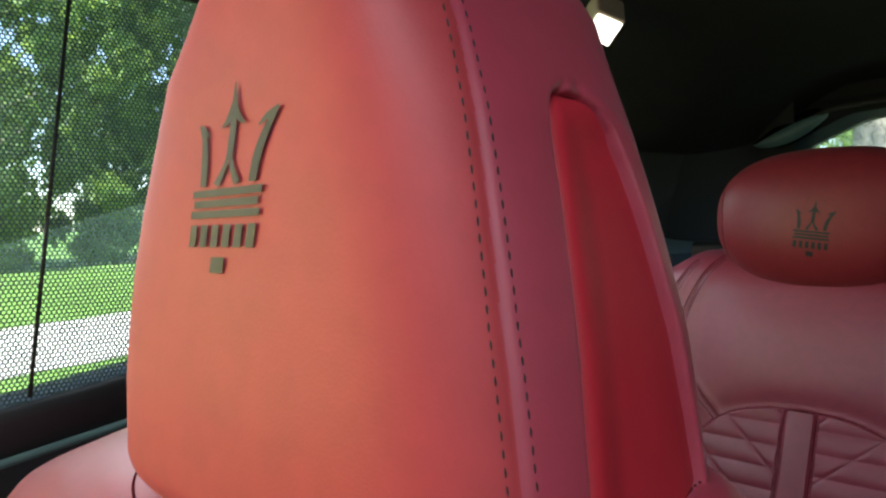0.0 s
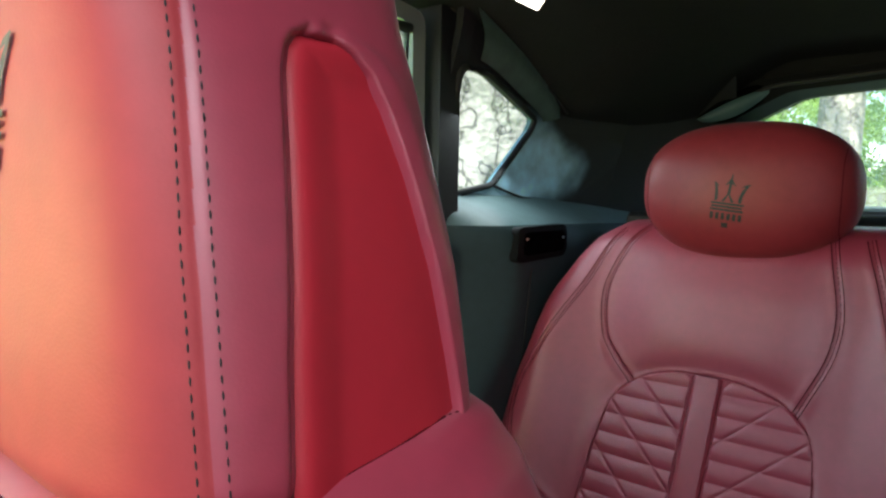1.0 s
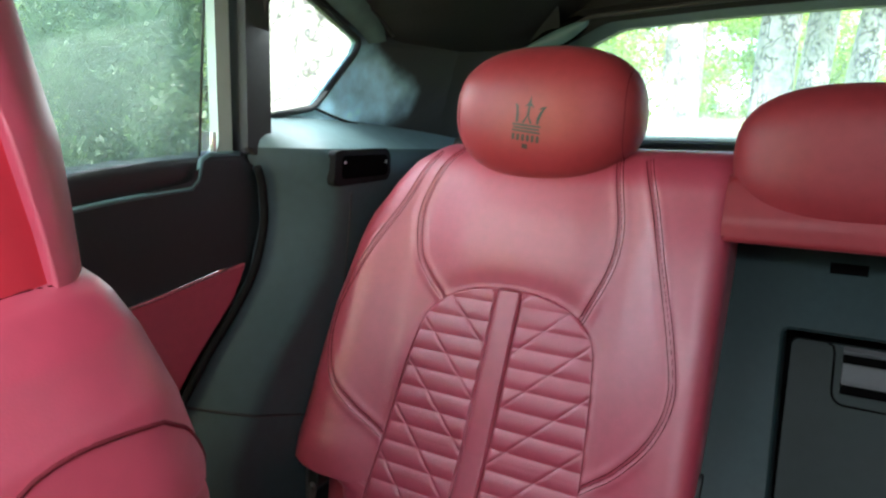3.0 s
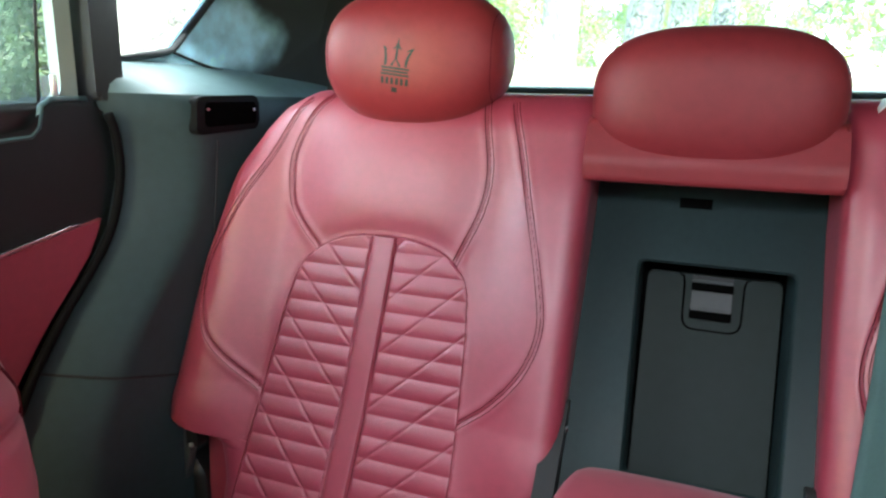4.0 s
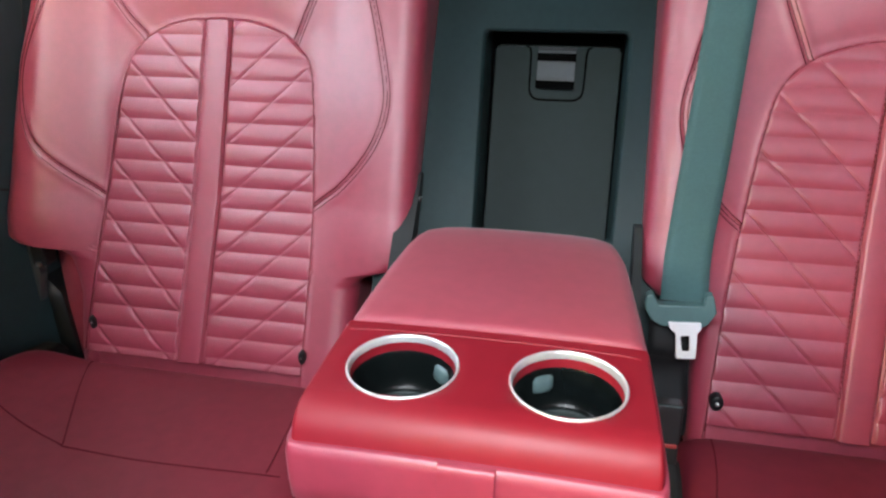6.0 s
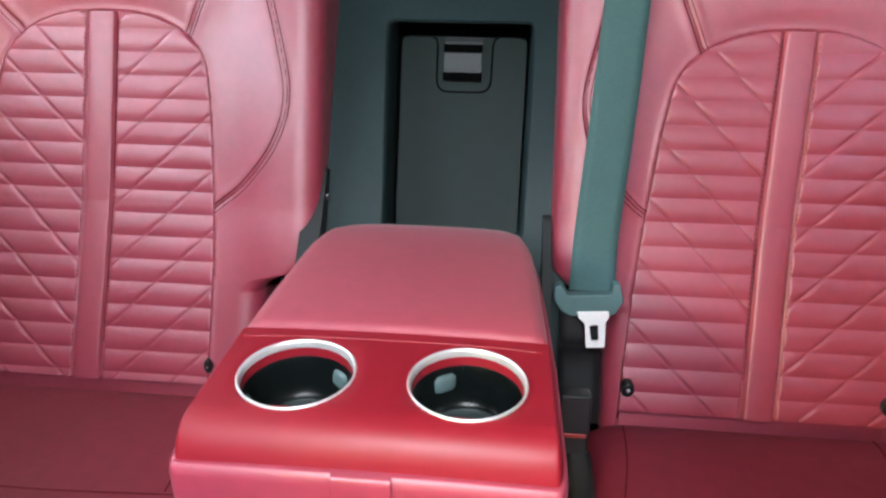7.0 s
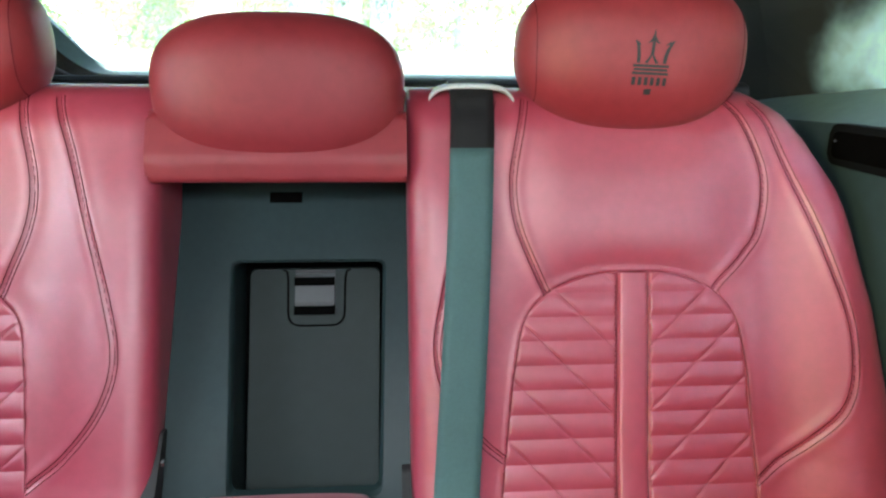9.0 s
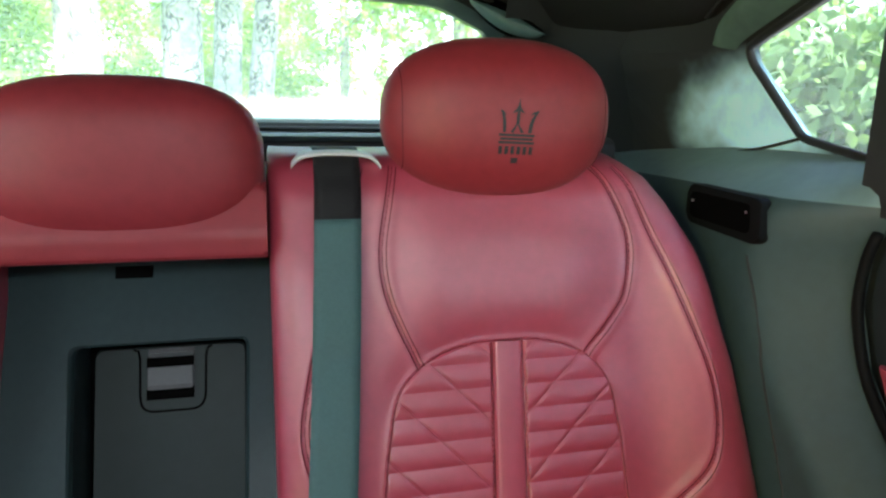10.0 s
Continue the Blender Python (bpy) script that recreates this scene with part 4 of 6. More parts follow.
for x, z, big in ((-0.262, 0.756, 0.6), (-0.553, 0.770, 0.5), (0.222, 0.760, 1.0), (0.499, 0.757, 0.8)):
    pin = thing("child_seat_anchor", "small black anchor button at foot of backrest", "anchor", "anchor buttons")
    yy = float(np.interp(z, Z_BACK, Y_BACK)) - 0.004
    a = np.linspace(0, 2 * np.pi, 20, endpoint=False)
    rings = [np.stack([x + r * big * np.cos(a), yy - d * big + 0 * a, z + 0.01 + r * 1.3 * np.sin(a)], 1) for r, d in ((0.0072, -0.006), (0.0072, 0.003), (0.0060, 0.0052), (0.0035, 0.0045), (0.0001, 0.0040))]
    grid_part("button", np.array(rings), BLACK, pin, close_u=True)
    rings = [np.stack([x + 0.6 * r * big * np.cos(a), yy - d * big + 0 * a, z + 0.01 + 0.6 * r * big * np.sin(a)], 1) for r, d in ((0.0036, 0.003), (0.0036, 0.0058), (0.0022, 0.0068), (0.0001, 0.0070))]
    grid_part("pin", np.array(rings), STEEL, pin, "bright steel pin", close_u=True)

# ---- centre belt ----
belt = thing("centre_seat_belt", "grey woven centre belt hanging over backrest with bright tongue", "seat belt")
path = smooth_line([(0.2035, 0.985, 1.343), (0.2035, 0.945, 1.345), (0.2035, 0.920, 1.333), (0.2030, 0.905, 1.300), (0.1985, 0.878, 1.215), (0.190, 0.830, 1.073), (0.1785, 0.772, 0.93), (0.173, 0.722, 0.882), (0.171, 0.706, 0.872)], 60)


for k in range(len(path)):
    w = CX_R - np.linspace(path[k, 0] - 0.025, path[k, 0] + 0.025, 9)
    z = np.full(9, path[k, 2])
    if 0.86 < path[k, 2] < 1.325 and path[k, 1] < 0.93:
        path[k, 1] = min(path[k, 1], float(cover_depth(w, z, -1).min()) - 0.004)


def ribbon(name, line, half, mat, parent, label="", lift=0.0012):
    line = np.array(line, float)
    g = []
    for k, p in enumerate(line):
        g.append([(p[0] + half * a, p[1] - lift * (1 - a * a), p[2]) for a in (-1, -0.6, 0, 0.6, 1)])
    ob = grid_part(name, np.array(g), mat, parent, label)
    m = ob.modifiers.new("thick", "SOLIDIFY")
    m.thickness = 0.0014
    return ob


ribbon("webbing", path[25:], 0.0243, WEBBING, belt)
# the upper stretch is a second, darker ribbon
ribbon("dark_upper_webbing", path[:27] - np.array([0, 0.0012, 0]), 0.0246, WEBBING_DARK, belt, "black upper stretch of the belt")
def sheet(name, poly, y0, lean, thick, mat, parent, label="", hole=None, bevel=0.0):
    """A plate of outline (x, z), leaning back with height, with a hole if one is given."""
    bm = bmesh.new()
    edges = []
    for loop in [poly] + ([hole] if hole else []):
        vs = [bm.verts.new((x, y0 + lean * (z - 0.86), z)) for x, z in loop]
        edges += [bm.edges.new((vs[i], vs[(i + 1) % len(vs)])) for i in range(len(vs))]
    bmesh.ops.triangle_fill(bm, edges=edges, use_beauty=True, normal=(0, -1, 0))
    ext = bmesh.ops.extrude_face_region(bm, geom=list(bm.faces))
    for q in ext["geom"]:
        if isinstance(q, bmesh.types.BMVert):
            q.co.y += thick
    if bevel:
        bmesh.ops.bevel(bm, geom=[e for e in bm.edges if e.calc_face_angle(0) > 1.0], offset=bevel, segments=2, profile=0.5, affect="EDGES")
    return part(name, bm, mat, parent, label)


grip = rounded([(0.132, 0.893), (0.139, 0.896), (0.146, 0.885), (0.191, 0.888), (0.1915, 0.898), (0.199, 0.899), (0.204, 0.882), (0.196, 0.868), (0.188, 0.865), (0.150, 0.864), (0.141, 0.868), (0.132, 0.880)], 0.0025, 3)
sheet("tongue_grip", grip, 0.699, 0.30, 0.012, GRIP, belt, "grey-green plastic grip with upturned ends", None, 0.0015)
hole_t = rounded([(0.1690, 0.859), (0.1780, 0.8602), (0.1795, 0.8440), (0.1722, 0.8432)], 0.002, 3)
blade = rounded([(0.1555, 0.872), (0.1880, 0.874), (0.1890, 0.8675), (0.1853, 0.8625), (0.1858, 0.858), (0.1862, 0.8375), (0.1668, 0.836), (0.1648, 0.857), (0.1638, 0.8615), (0.1580, 0.8655)], 0.0016, 3)
sheet("tongue", blade, 0.692, 0.30, 0.0026, TONGUE, belt, "bright steel belt tongue", hole_t, 0.0004)
ribbon("lower_webbing", smooth_line([(0.164, 0.722, 0.885), (0.163, 0.716, 0.860), (0.163, 0.706, 0.835), (0.164, 0.712, 0.815), (0.165, 0.708, 0.795), (0.166, 0.690, 0.765), (0.166, 0.685, 0.74)], 30), 0.0225, WEBBING_DARK, belt, "black folded belt end below the grip")
cap = []
for x, z in smooth_line([(0.156, 1.338), (0.160, 1.343), (0.167, 1.3485), (0.180, 1.3515), (0.205, 1.3525), (0.228, 1.3515), (0.241, 1.3485), (0.248, 1.343), (0.252, 1.338)], 28):
    cap.append([(x, 0.945 + dy, z - 0.0125 + 0.7 * dz) for dy, dz in ((-0.026, -0.004), (-0.029, -0.001), (-0.027, 0.002), (-0.015, 0.0045), (0.015, 0.0045), (0.03, 0.002), (0.03, -0.004))])
grid_part("bezel", np.array(cap), WHITE_PLASTIC, belt, "pale grey plastic belt guide", close_u=True, caps=True)


def buckle(x, y, z, label):
    b = thing("belt_buckle", label, "belt buckle", "belt buckles")
    b.matrix_world = pose(x, y, z, -14, 0, 0)
    part("housing", box_bm(-0.0145, 0.0145, 0.0, 0.020, -0.040, 0.0, 0.0025), BLACK, b)
    part("rim", box_bm(-0.0142, 0.0142, -0.0003, 0.002, -0.0018, -0.0008, 0.0002), PLASTIC, b, "grey upper edge")
    part("button", box_bm(-0.0125, 0.0115, -0.0010, 0.004, -0.0425, -0.0385, 0.001), RED_BUTTON, b, "red release button")
    part("lower_housing", box_bm(-0.0135, 0.0135, 0.001, 0.018, -0.060, -0.0395, 0.002), BLACK, b)
    line = smooth_line([(0.004, 0.004, -0.056), (0.008, -0.002, -0.075), (0.011, -0.004, -0.10), (0.012, 0.002, -0.13), (0.012, 0.02, -0.17)], 24)
    g = np.array([[(p[0] + 0.0115 * k, p[1] - 0.002 * (1 - k * k), p[2]) for k in (-1, -0.5, 0, 0.5, 1)] for p in line])
    ob = grid_part("stalk", g, WEBBING_DARK, b, "black webbing stalk")
    ob.modifiers.new("thick", "SOLIDIFY").thickness = 0.002
    return b


buckle(0.150, 0.600, 0.838, "black belt buckle with red button between cushions")
buckle(-0.172, 0.640, 0.800, "black belt buckle with red button between cushions")
# lower side of the bench under the cover's step, with its bracket
side_piece = prism(rounded([(-0.668, 0.66), (-0.660, 0.835), (-0.645, 0.862), (-0.600, 0.862), (-0.600, 0.66)], 0.008), "y", 0.800, 0.86, 0.006, 3)
part("lower_side", side_piece, LEATHER, seat_left, "red leather lower side of the backrest", True)
side_piece = prism(rounded([(0.660, 0.66), (0.652, 0.835), (0.637, 0.862), (0.590, 0.862), (0.590, 0.66)], 0.008), "y", 0.800, 0.86, 0.006, 3)
part("lower_side", side_piece, LEATHER, seat_right, "red leather lower side of the backrest", True)
bracket = thing("seat_bracket", "grey metal bracket below step of rear backrest", "bracket")
part("plate", prism(rounded([(-0.722, 0.76), (-0.716, 0.80), (-0.698, 0.862), (-0.672, 0.862), (-0.676, 0.81), (-0.688, 0.76)], 0.006), "y", 0.776, 0.790, 0.003, 3), GREY_METAL, bracket, "", True)
part("catch", box_bm(-0.676, -0.655, 0.768, 0.792, 0.825, 0.866, 0.004), BLACK, bracket, "black plastic catch")
part("screw", box_bm(-0.668, -0.661, 0.765, 0.769, 0.826, 0.832, 0.001), STEEL, bracket, "bright screw")
# black block added where the gap between trim and cushion lies in shade
gap = prism(rounded([(-0.738, 0.56), (-0.735, 0.76), (-0.722, 0.80), (-0.690, 0.80), (-0.664, 0.77), (-0.660, 0.56)], 0.010), "y", 0.792, 0.86, 0.004, 3)
part("dark_gap_filler", gap, BLACK, bracket, "black filler for the unlit gap below the bracket", True)


# ---- front passenger seat ----
front_seat = thing("front_seat", "red leather front seat with stitched mark, black stitching and side inset", "seat")
FX = -0.363
HZ = [1.265, 1.29, 1.32, 1.34, 1.36, 1.38, 1.40, 1.42, 1.43, 1.44, 1.46, 1.475, 1.485, 1.490]
INNER = [-0.2495, -0.2500, -0.2540, -0.2565, -0.2600, -0.2640, -0.2685, -0.275, -0.279, -0.283, -0.295, -0.307, -0.321, -0.337]
OUTER = [-0.4560, -0.4560, -0.4540, -0.4495, -0.4425, -0.4320, -0.419, -0.401, -0.384, -0.368, -0.356, -0.350, -0.346, -0.342]
HW = [(a - b) / 2 for a, b in zip(INNER, OUTER)]
HD = [0.0670, 0.0690, 0.0685, 0.0675, 0.0652, 0.0630, 0.0610, 0.0600, 0.0605, 0.061, 0.054, 0.043, 0.026, 0.006]
HC = [0.1485, 0.1485, 0.1480, 0.1475, 0.1455, 0.1435, 0.1415, 0.139, 0.1385, 0.138, 0.139, 0.141, 0.143, 0.144]
HX = [(a + b) / 2 for a, b in zip(INNER, OUTER)]
PW = 4.0


def head_xy(a, z):
    """The upright's outline at angle a (0: towards the aisle, -90: forwards)."""
    c, s = np.cos(a), np.sin(a)
    q = 1 / (np.abs(c) ** PW + np.abs(s) ** PW) ** (1 / PW)
    return np.interp(z, HZ, HX) + np.interp(z, HZ, HW) * c * q, np.interp(z, HZ, HC) + np.interp(z, HZ, HD) * s * q


INSET_TOP = 1.4105


def inset_edges(z):
    lo = np.interp(z, [1.265, 1.29, 1.32, 1.347, 1.3685, 1.3886, 1.398, 1.404, 1.408, 1.4105], [0.1213, 0.1225, 0.1245, 0.1269, 0.1288, 0.1306, 0.1318, 0.1338, 0.1370, 0.1420])
    return lo, np.interp(z, [1.265, 1.29, 1.31, 1.34, 1.37, 1.39, 1.400, 1.406, 1.4105], [0.192, 0.191, 0.188, 0.182, 0.1745, 0.1675, 0.1625, 0.1565, 0.148])


def seam_y(z):
    return 0.1018 + 0.03 * np.maximum(0, z - 1.35)


def inset_push(x, y, z):
    """How far the side is pushed in (or out, along the rolled edges)."""
    lo, hi = inset_edges(z)
    a, b, c = y - lo, hi - y, INSET_TOP - z + 0 * y
    side = np.clip((x - np.interp(z, HZ, HX)) / np.interp(z, HZ, HW) - 0.6, 0, 0.3) / 0.3
    low = ramp(c, -0.003, 0.004)
    push = 0.0030 * np.exp(-((a + 0.0008) / 0.0017) ** 2) * low
    push = push + 0.0020 * np.exp(-((c + 0.0010) / 0.0020) ** 2) * ramp(a, 0.002, 0.009) * ramp(b, -0.008, 0.004)
    push = push + 0.0085 * ramp(np.minimum(np.minimum(a, b), c - 0.001), -0.0005, 0.0030)
    push = push - 0.0012 * np.exp(-((b + 0.0075) / 0.0060) ** 2) * low
    return side * push


zs = np.r_[np.linspace(1.262, 1.38, 70), np.linspace(1.3812, 1.42, 40), np.linspace(1.422, 1.4895, 34)]
ang = np.sort(np.r_[np.linspace(-np.pi, np.pi, 120, endpoint=False), np.linspace(-0.85, 0.85, 230)])
rows = []
for z in zs:
    x, y = head_xy(ang, z)
    x = x - inset_push(x, y, z)
    c, s = np.cos(ang), np.sin(ang)
    # groove where the front cover meets the side
    d = np.abs(y - seam_y(z)) * (c > 0.5)
    x = x - np.where(c > 0.5, 0.0006 * np.exp(-(d / 0.0016) ** 2), 0)
    e = 0.012 * (1 - np.sqrt(1 - (1 - np.clip((z - 1.280) / 0.014, 0, 1)) ** 2))
    cxm, cym = np.interp(z, HZ, HX), np.interp(z, HZ, HC)
    n = np.hypot(x - cxm, y - cym)
    x, y = cxm + (x - cxm) * (1 - e / n), cym + (y - cym) * (1 - e / n)
    rows.append(np.stack([x, y, z + 0 * x], 1))
upright = grid_part("upright", np.array(rows), LEATHER, front_seat, close_u=True, caps=True)
# the front cover, sewn to the sides along the seam, has warm light in its colour
upright.data.materials.append(LEATHER_WARM_LIT)
for face in upright.data.polygons:
    if face.center.y < seam_y(face.center.z):
        face.material_index = 1


def front_face(x, z):
    u = min(1.0, abs((x - np.interp(z, HZ, HX)) / np.interp(z, HZ, HW)))
    return float(np.interp(z, HZ, HC) - np.interp(z, HZ, HD) * (1 - u ** PW) ** (1 / PW))


emblem("emblem", front_face, -0.3441, 1.3760, 0.0455, upright, 0.0, 1.44, 0.28)
# side inset of smoother leather
rows = []
for z in np.r_[np.linspace(1.264, 1.392, 60), np.linspace(1.3928, 1.4088, 26)]:
    lo, hi = inset_edges(z)
    y = np.r_[np.linspace(lo + 0.0004, lo + 0.016, 22), np.linspace(lo + 0.018, hi - 0.0010, 20)]
    cy, hd = np.interp(z, HZ, HC), np.interp(z, HZ, HD)
    x = np.interp(z, HZ, HX) + np.interp(z, HZ, HW) * (1 - np.abs((y - cy) / hd).clip(0, 0.999) ** PW) ** (1 / PW)
    a = np.minimum(y - lo, 1.35 * (INSET_TOP - 0.0015 - z))
    lift = -0.0050 + 0.0032 * np.sqrt(np.clip(1 - (1 - np.clip(a / 0.0050, 0, 1)) ** 2, 0, 1)) - 0.0020 * ramp(a, 0.0045, 0.0190)
    rows.append(np.stack([x + lift, y, z + 0 * y], 1))
grid_part("side_inset", np.array(rows), LEATHER_INSET, upright, "smooth bright red side inset")
for off in (-0.0031, 0.0031):
    zz = np.linspace(1.284, 1.452, 90)
    cy, hd = np.interp(zz, HZ, HC), np.interp(zz, HZ, HD)
    y = seam_y(zz) + off
    x = np.interp(zz, HZ, HX) + np.interp(zz, HZ, HW) * (1 - np.abs((y - cy) / hd).clip(0, 0.999) ** PW) ** (1 / PW)
    dashes("stitching", np.stack([x + 0.0002, y - 0.0001, zz], 1), 0.0022, 0.0017, 0.00029, THREAD_BLACK, upright, "black stitching")
# lower backrest with its shoulders
def rise(y, z):
    """The shoulders climb towards the rear."""
    return (0.12 * (np.minimum(y, 0.208) - 0.15) - 0.45 * np.maximum(0, y - 0.208)) * float(ramp(np.array(z), 1.15, 1.28))


BZ = [0.60, 0.90, 1.10, 1.18, 1.22, 1.25, 1.272, 1.284, 1.290, 1.292]
BW = [0.146, 0.146, 0.146, 0.146, 0.145, 0.140, 0.131, 0.120, 0.105, 0.05]
BO = [0.30, 0.315, 0.325, 0.315, 0.283, 0.240, 0.180, 0.140, 0.108, 0.05]
B0 = [0.02, 0.02, 0.035, 0.045, 0.052, 0.060, 0.070, 0.085, 0.10, 0.13]
B1 = [0.250, 0.258, 0.261, 0.261, 0.257, 0.247, 0.236, 0.228, 0.219, 0.185]
rows = []
ang2 = np.linspace(-np.pi, np.pi, 120, endpoint=False)
for z in np.r_[np.linspace(0.62, 1.15, 30), np.linspace(1.16, 1.292, 60)]:
    c, s = np.cos(ang2), np.sin(ang2)
    q = 1 / (np.abs(c) ** 3.4 + np.abs(s) ** 3.4) ** (1 / 3.4)
    y0, y1 = np.interp(z, BZ, B0), np.interp(z, BZ, B1)
    x, y = FX + np.where(c > 0, np.interp(z, BZ, BW), np.interp(z, BZ, BO)) * c * q, (y0 + y1) / 2 + (y1 - y0) / 2 * s * q
    seam = 1.205 + 0.05 * (y - 0.15)
    rows.append(np.stack([x - 0.003 * np.exp(-((z - seam) / 0.003) ** 2) * (c > 0), y, z + rise(y, z)], 1))
grid_part("backrest", np.array(rows), LEATHER, front_seat, close_u=True, caps=True)
# dark tube as painted shade where the upright meets the shoulders, and a sewn seam along them


def shoulder_z(x, y):
    """Height of the backrest's upper surface at a place."""
    for z in np.linspace(1.292, 1.15, 285):
        y0, y1 = np.interp(z, BZ, B0), np.interp(z, BZ, B1)
        u = (x - FX) / (np.interp(z, BZ, BW) if x > FX else np.interp(z, BZ, BO))
        v = (y - (y0 + y1) / 2) / ((y1 - y0) / 2)
        if abs(u) ** 3.4 + abs(v) ** 3.4 < 1:
            return z + rise(y, z)
    return 1.15


def foot_push(x, y, z):
    p = float(inset_push(np.array(x), np.array(y), np.array(z)))
    return 0.50 * p if p > 0 else p


gap = []
for a in np.linspace(-np.pi, np.pi, 160, endpoint=False):
    z = 1.288
    for _ in range(14):
        x, y = (float(np.ravel(v)[0]) for v in head_xy(np.array([a]), z))
        x -= foot_push(x, y, z)
        z = 0.5 * z + 0.5 * shoulder_z(x, y)
    x, y = (float(np.ravel(v)[0]) for v in head_xy(np.array([a]), z))
    gap.append((x - foot_push(x, y, z), y, z))
gap = np.array(gap)
for _ in range(4):
    gap = (np.roll(gap, 1, 0) + gap + np.roll(gap, -1, 0)) / 3
tube("crevice", gap + [0, 0, 0.0002], 0.0006, CREVICE_SHADE, front_seat, "dark cord painted as crevice shade at the foot of the upright", 8, True)
ta = np.linspace(-0.75, 1.10, 60)
tz = smooth_line([(-0.75, 1.165), (-0.4, 1.212), (0.0, 1.240), (0.15, 1.2465), (0.34, 1.246), (0.56, 1.240), (0.70, 1.234), (0.82, 1.218), (0.95, 1.18), (1.10, 1.10)], 120)
line = []
for a in ta:
    z = float(np.interp(a, tz[:, 0], tz[:, 1]))
    c, q = math.cos(a), 1 / (abs(math.cos(a)) ** 3.4 + abs(math.sin(a)) ** 3.4) ** (1 / 3.4)
    y0, y1 = np.interp(z, BZ, B0), np.interp(z, BZ, B1)
    y = (y0 + y1) / 2 + (y1 - y0) / 2 * math.sin(a) * q
    line.append((FX + np.interp(z, BZ, BW) * c * q, y, z + float(rise(y, z))))
tube("stitching", line, 0.0009, SEAM, front_seat, "dark red seam along the shoulder", 6)
bs = box_bm(FX - 0.24, FX + 0.24, -0.42, 0.16, 0.52, 0.78, 0.06, 4)
part("cushion", bs, LEATHER, front_seat, smooth=True)
# its twin on the other side of the aisle
copy_thing(front_seat, Matrix.Translation((-0.010, 0.0, 0.0)) @ Matrix.Scale(-1, 4, (1, 0, 0)))


# ---- cabin ----
def structure(name, bm_or_ob, mat=None, label="", category="", smooth=False):
    ob = part(name, bm_or_ob, mat, None, "", smooth) if mat is not None else bm_or_ob
    return tagged(ob, label, category, "", "structure")


structure("floor", box_bm(-0.80, 0.80, -1.10, 1.75, 0.34, 0.40), CARPET, "black carpeted cabin floor", "floor")
# load bay behind the backrests and the tailgate sill under the rear window
structure("load_cover", box_bm(-0.62, 0.62, 1.155, 1.54, 1.322, 1.338, 0.004), TRIM, "grey load bay cover behind rear seats", "cover")
structure("load_cover_bar", prism(rounded([(1.10, 1.300), (1.10, 1.342), (1.115, 1.349), (1.150, 1.349), (1.158, 1.340), (1.158, 1.300)], 0.004), "x", -0.63, 0.63, 0.003), RUBBER, "black bar of load bay cover", "cover")



def outline_plate(name, outer, holes, x_of, thick, mat, label, category, sgn):
    """A side panel of outline (y, z) with window holes cut right through; x_of(y, z) bends it."""
    bm = bmesh.new()
    edges = []
    for loop in [outer] + holes:
        vs = [bm.verts.new((0, y, z)) for y, z in loop]
        for i in range(len(vs)):
            edges.append(bm.edges.new((vs[i], vs[(i + 1) % len(vs)])))
    bmesh.ops.triangle_fill(bm, edges=edges, use_beauty=True, normal=(1, 0, 0))
    faces = list(bm.faces)
    ext = bmesh.ops.extrude_face_region(bm, geom=faces)
    moved = {v for v in ext["geom"] if isinstance(v, bmesh.types.BMVert)}
    for v in bm.verts:
        x = x_of(v.co.y, v.co.z) + (thick if v in moved else 0)
        v.co.x = sgn * x
    return structure(name, bm, mat, label, category)


def dense(poly, step=0.03):
    out = []
    for i in range(len(poly)):
        a, b = np.array(poly[i], float), np.array(poly[(i + 1) % len(poly)], float)
        n = max(1, int(np.linalg.norm(b - a) / step))
        out += [tuple(a + (b - a) * k / n) for k in range(n)]
    return out


Q_WIN = rounded([(0.756, 1.364), (0.758, 1.553), (0.815, 1.553), (0.978, 1.502), (0.974, 1.480), (0.893, 1.389)], 0.014, 4)
def belt_line(y):
    """Height of the door's window ledge, rising towards the rear."""
    return float(np.interp(y, [-0.30, 0.12, 0.21, 0.53, 0.645], [1.206, 1.242, 1.253, 1.300, 1.310]))


D_WIN = rounded([(-0.10, belt_line(-0.10)), (-0.10, 1.52), (0.05, 1.600), (0.60, 1.615), (0.688, 1.600), (0.690, 1.316), (0.645, 1.310), (0.53, 1.300), (0.21, 1.253)], 0.02, 4)
DOOR_EDGE = smooth_line([(0.735, 1.300), (0.744, 1.270), (0.745, 1.215), (0.722, 1.148), (0.680, 1.095), (0.633, 1.044), (0.58, 0.97), (0.54, 0.88), (0.52, 0.75), (0.52, 0.55)], 30)

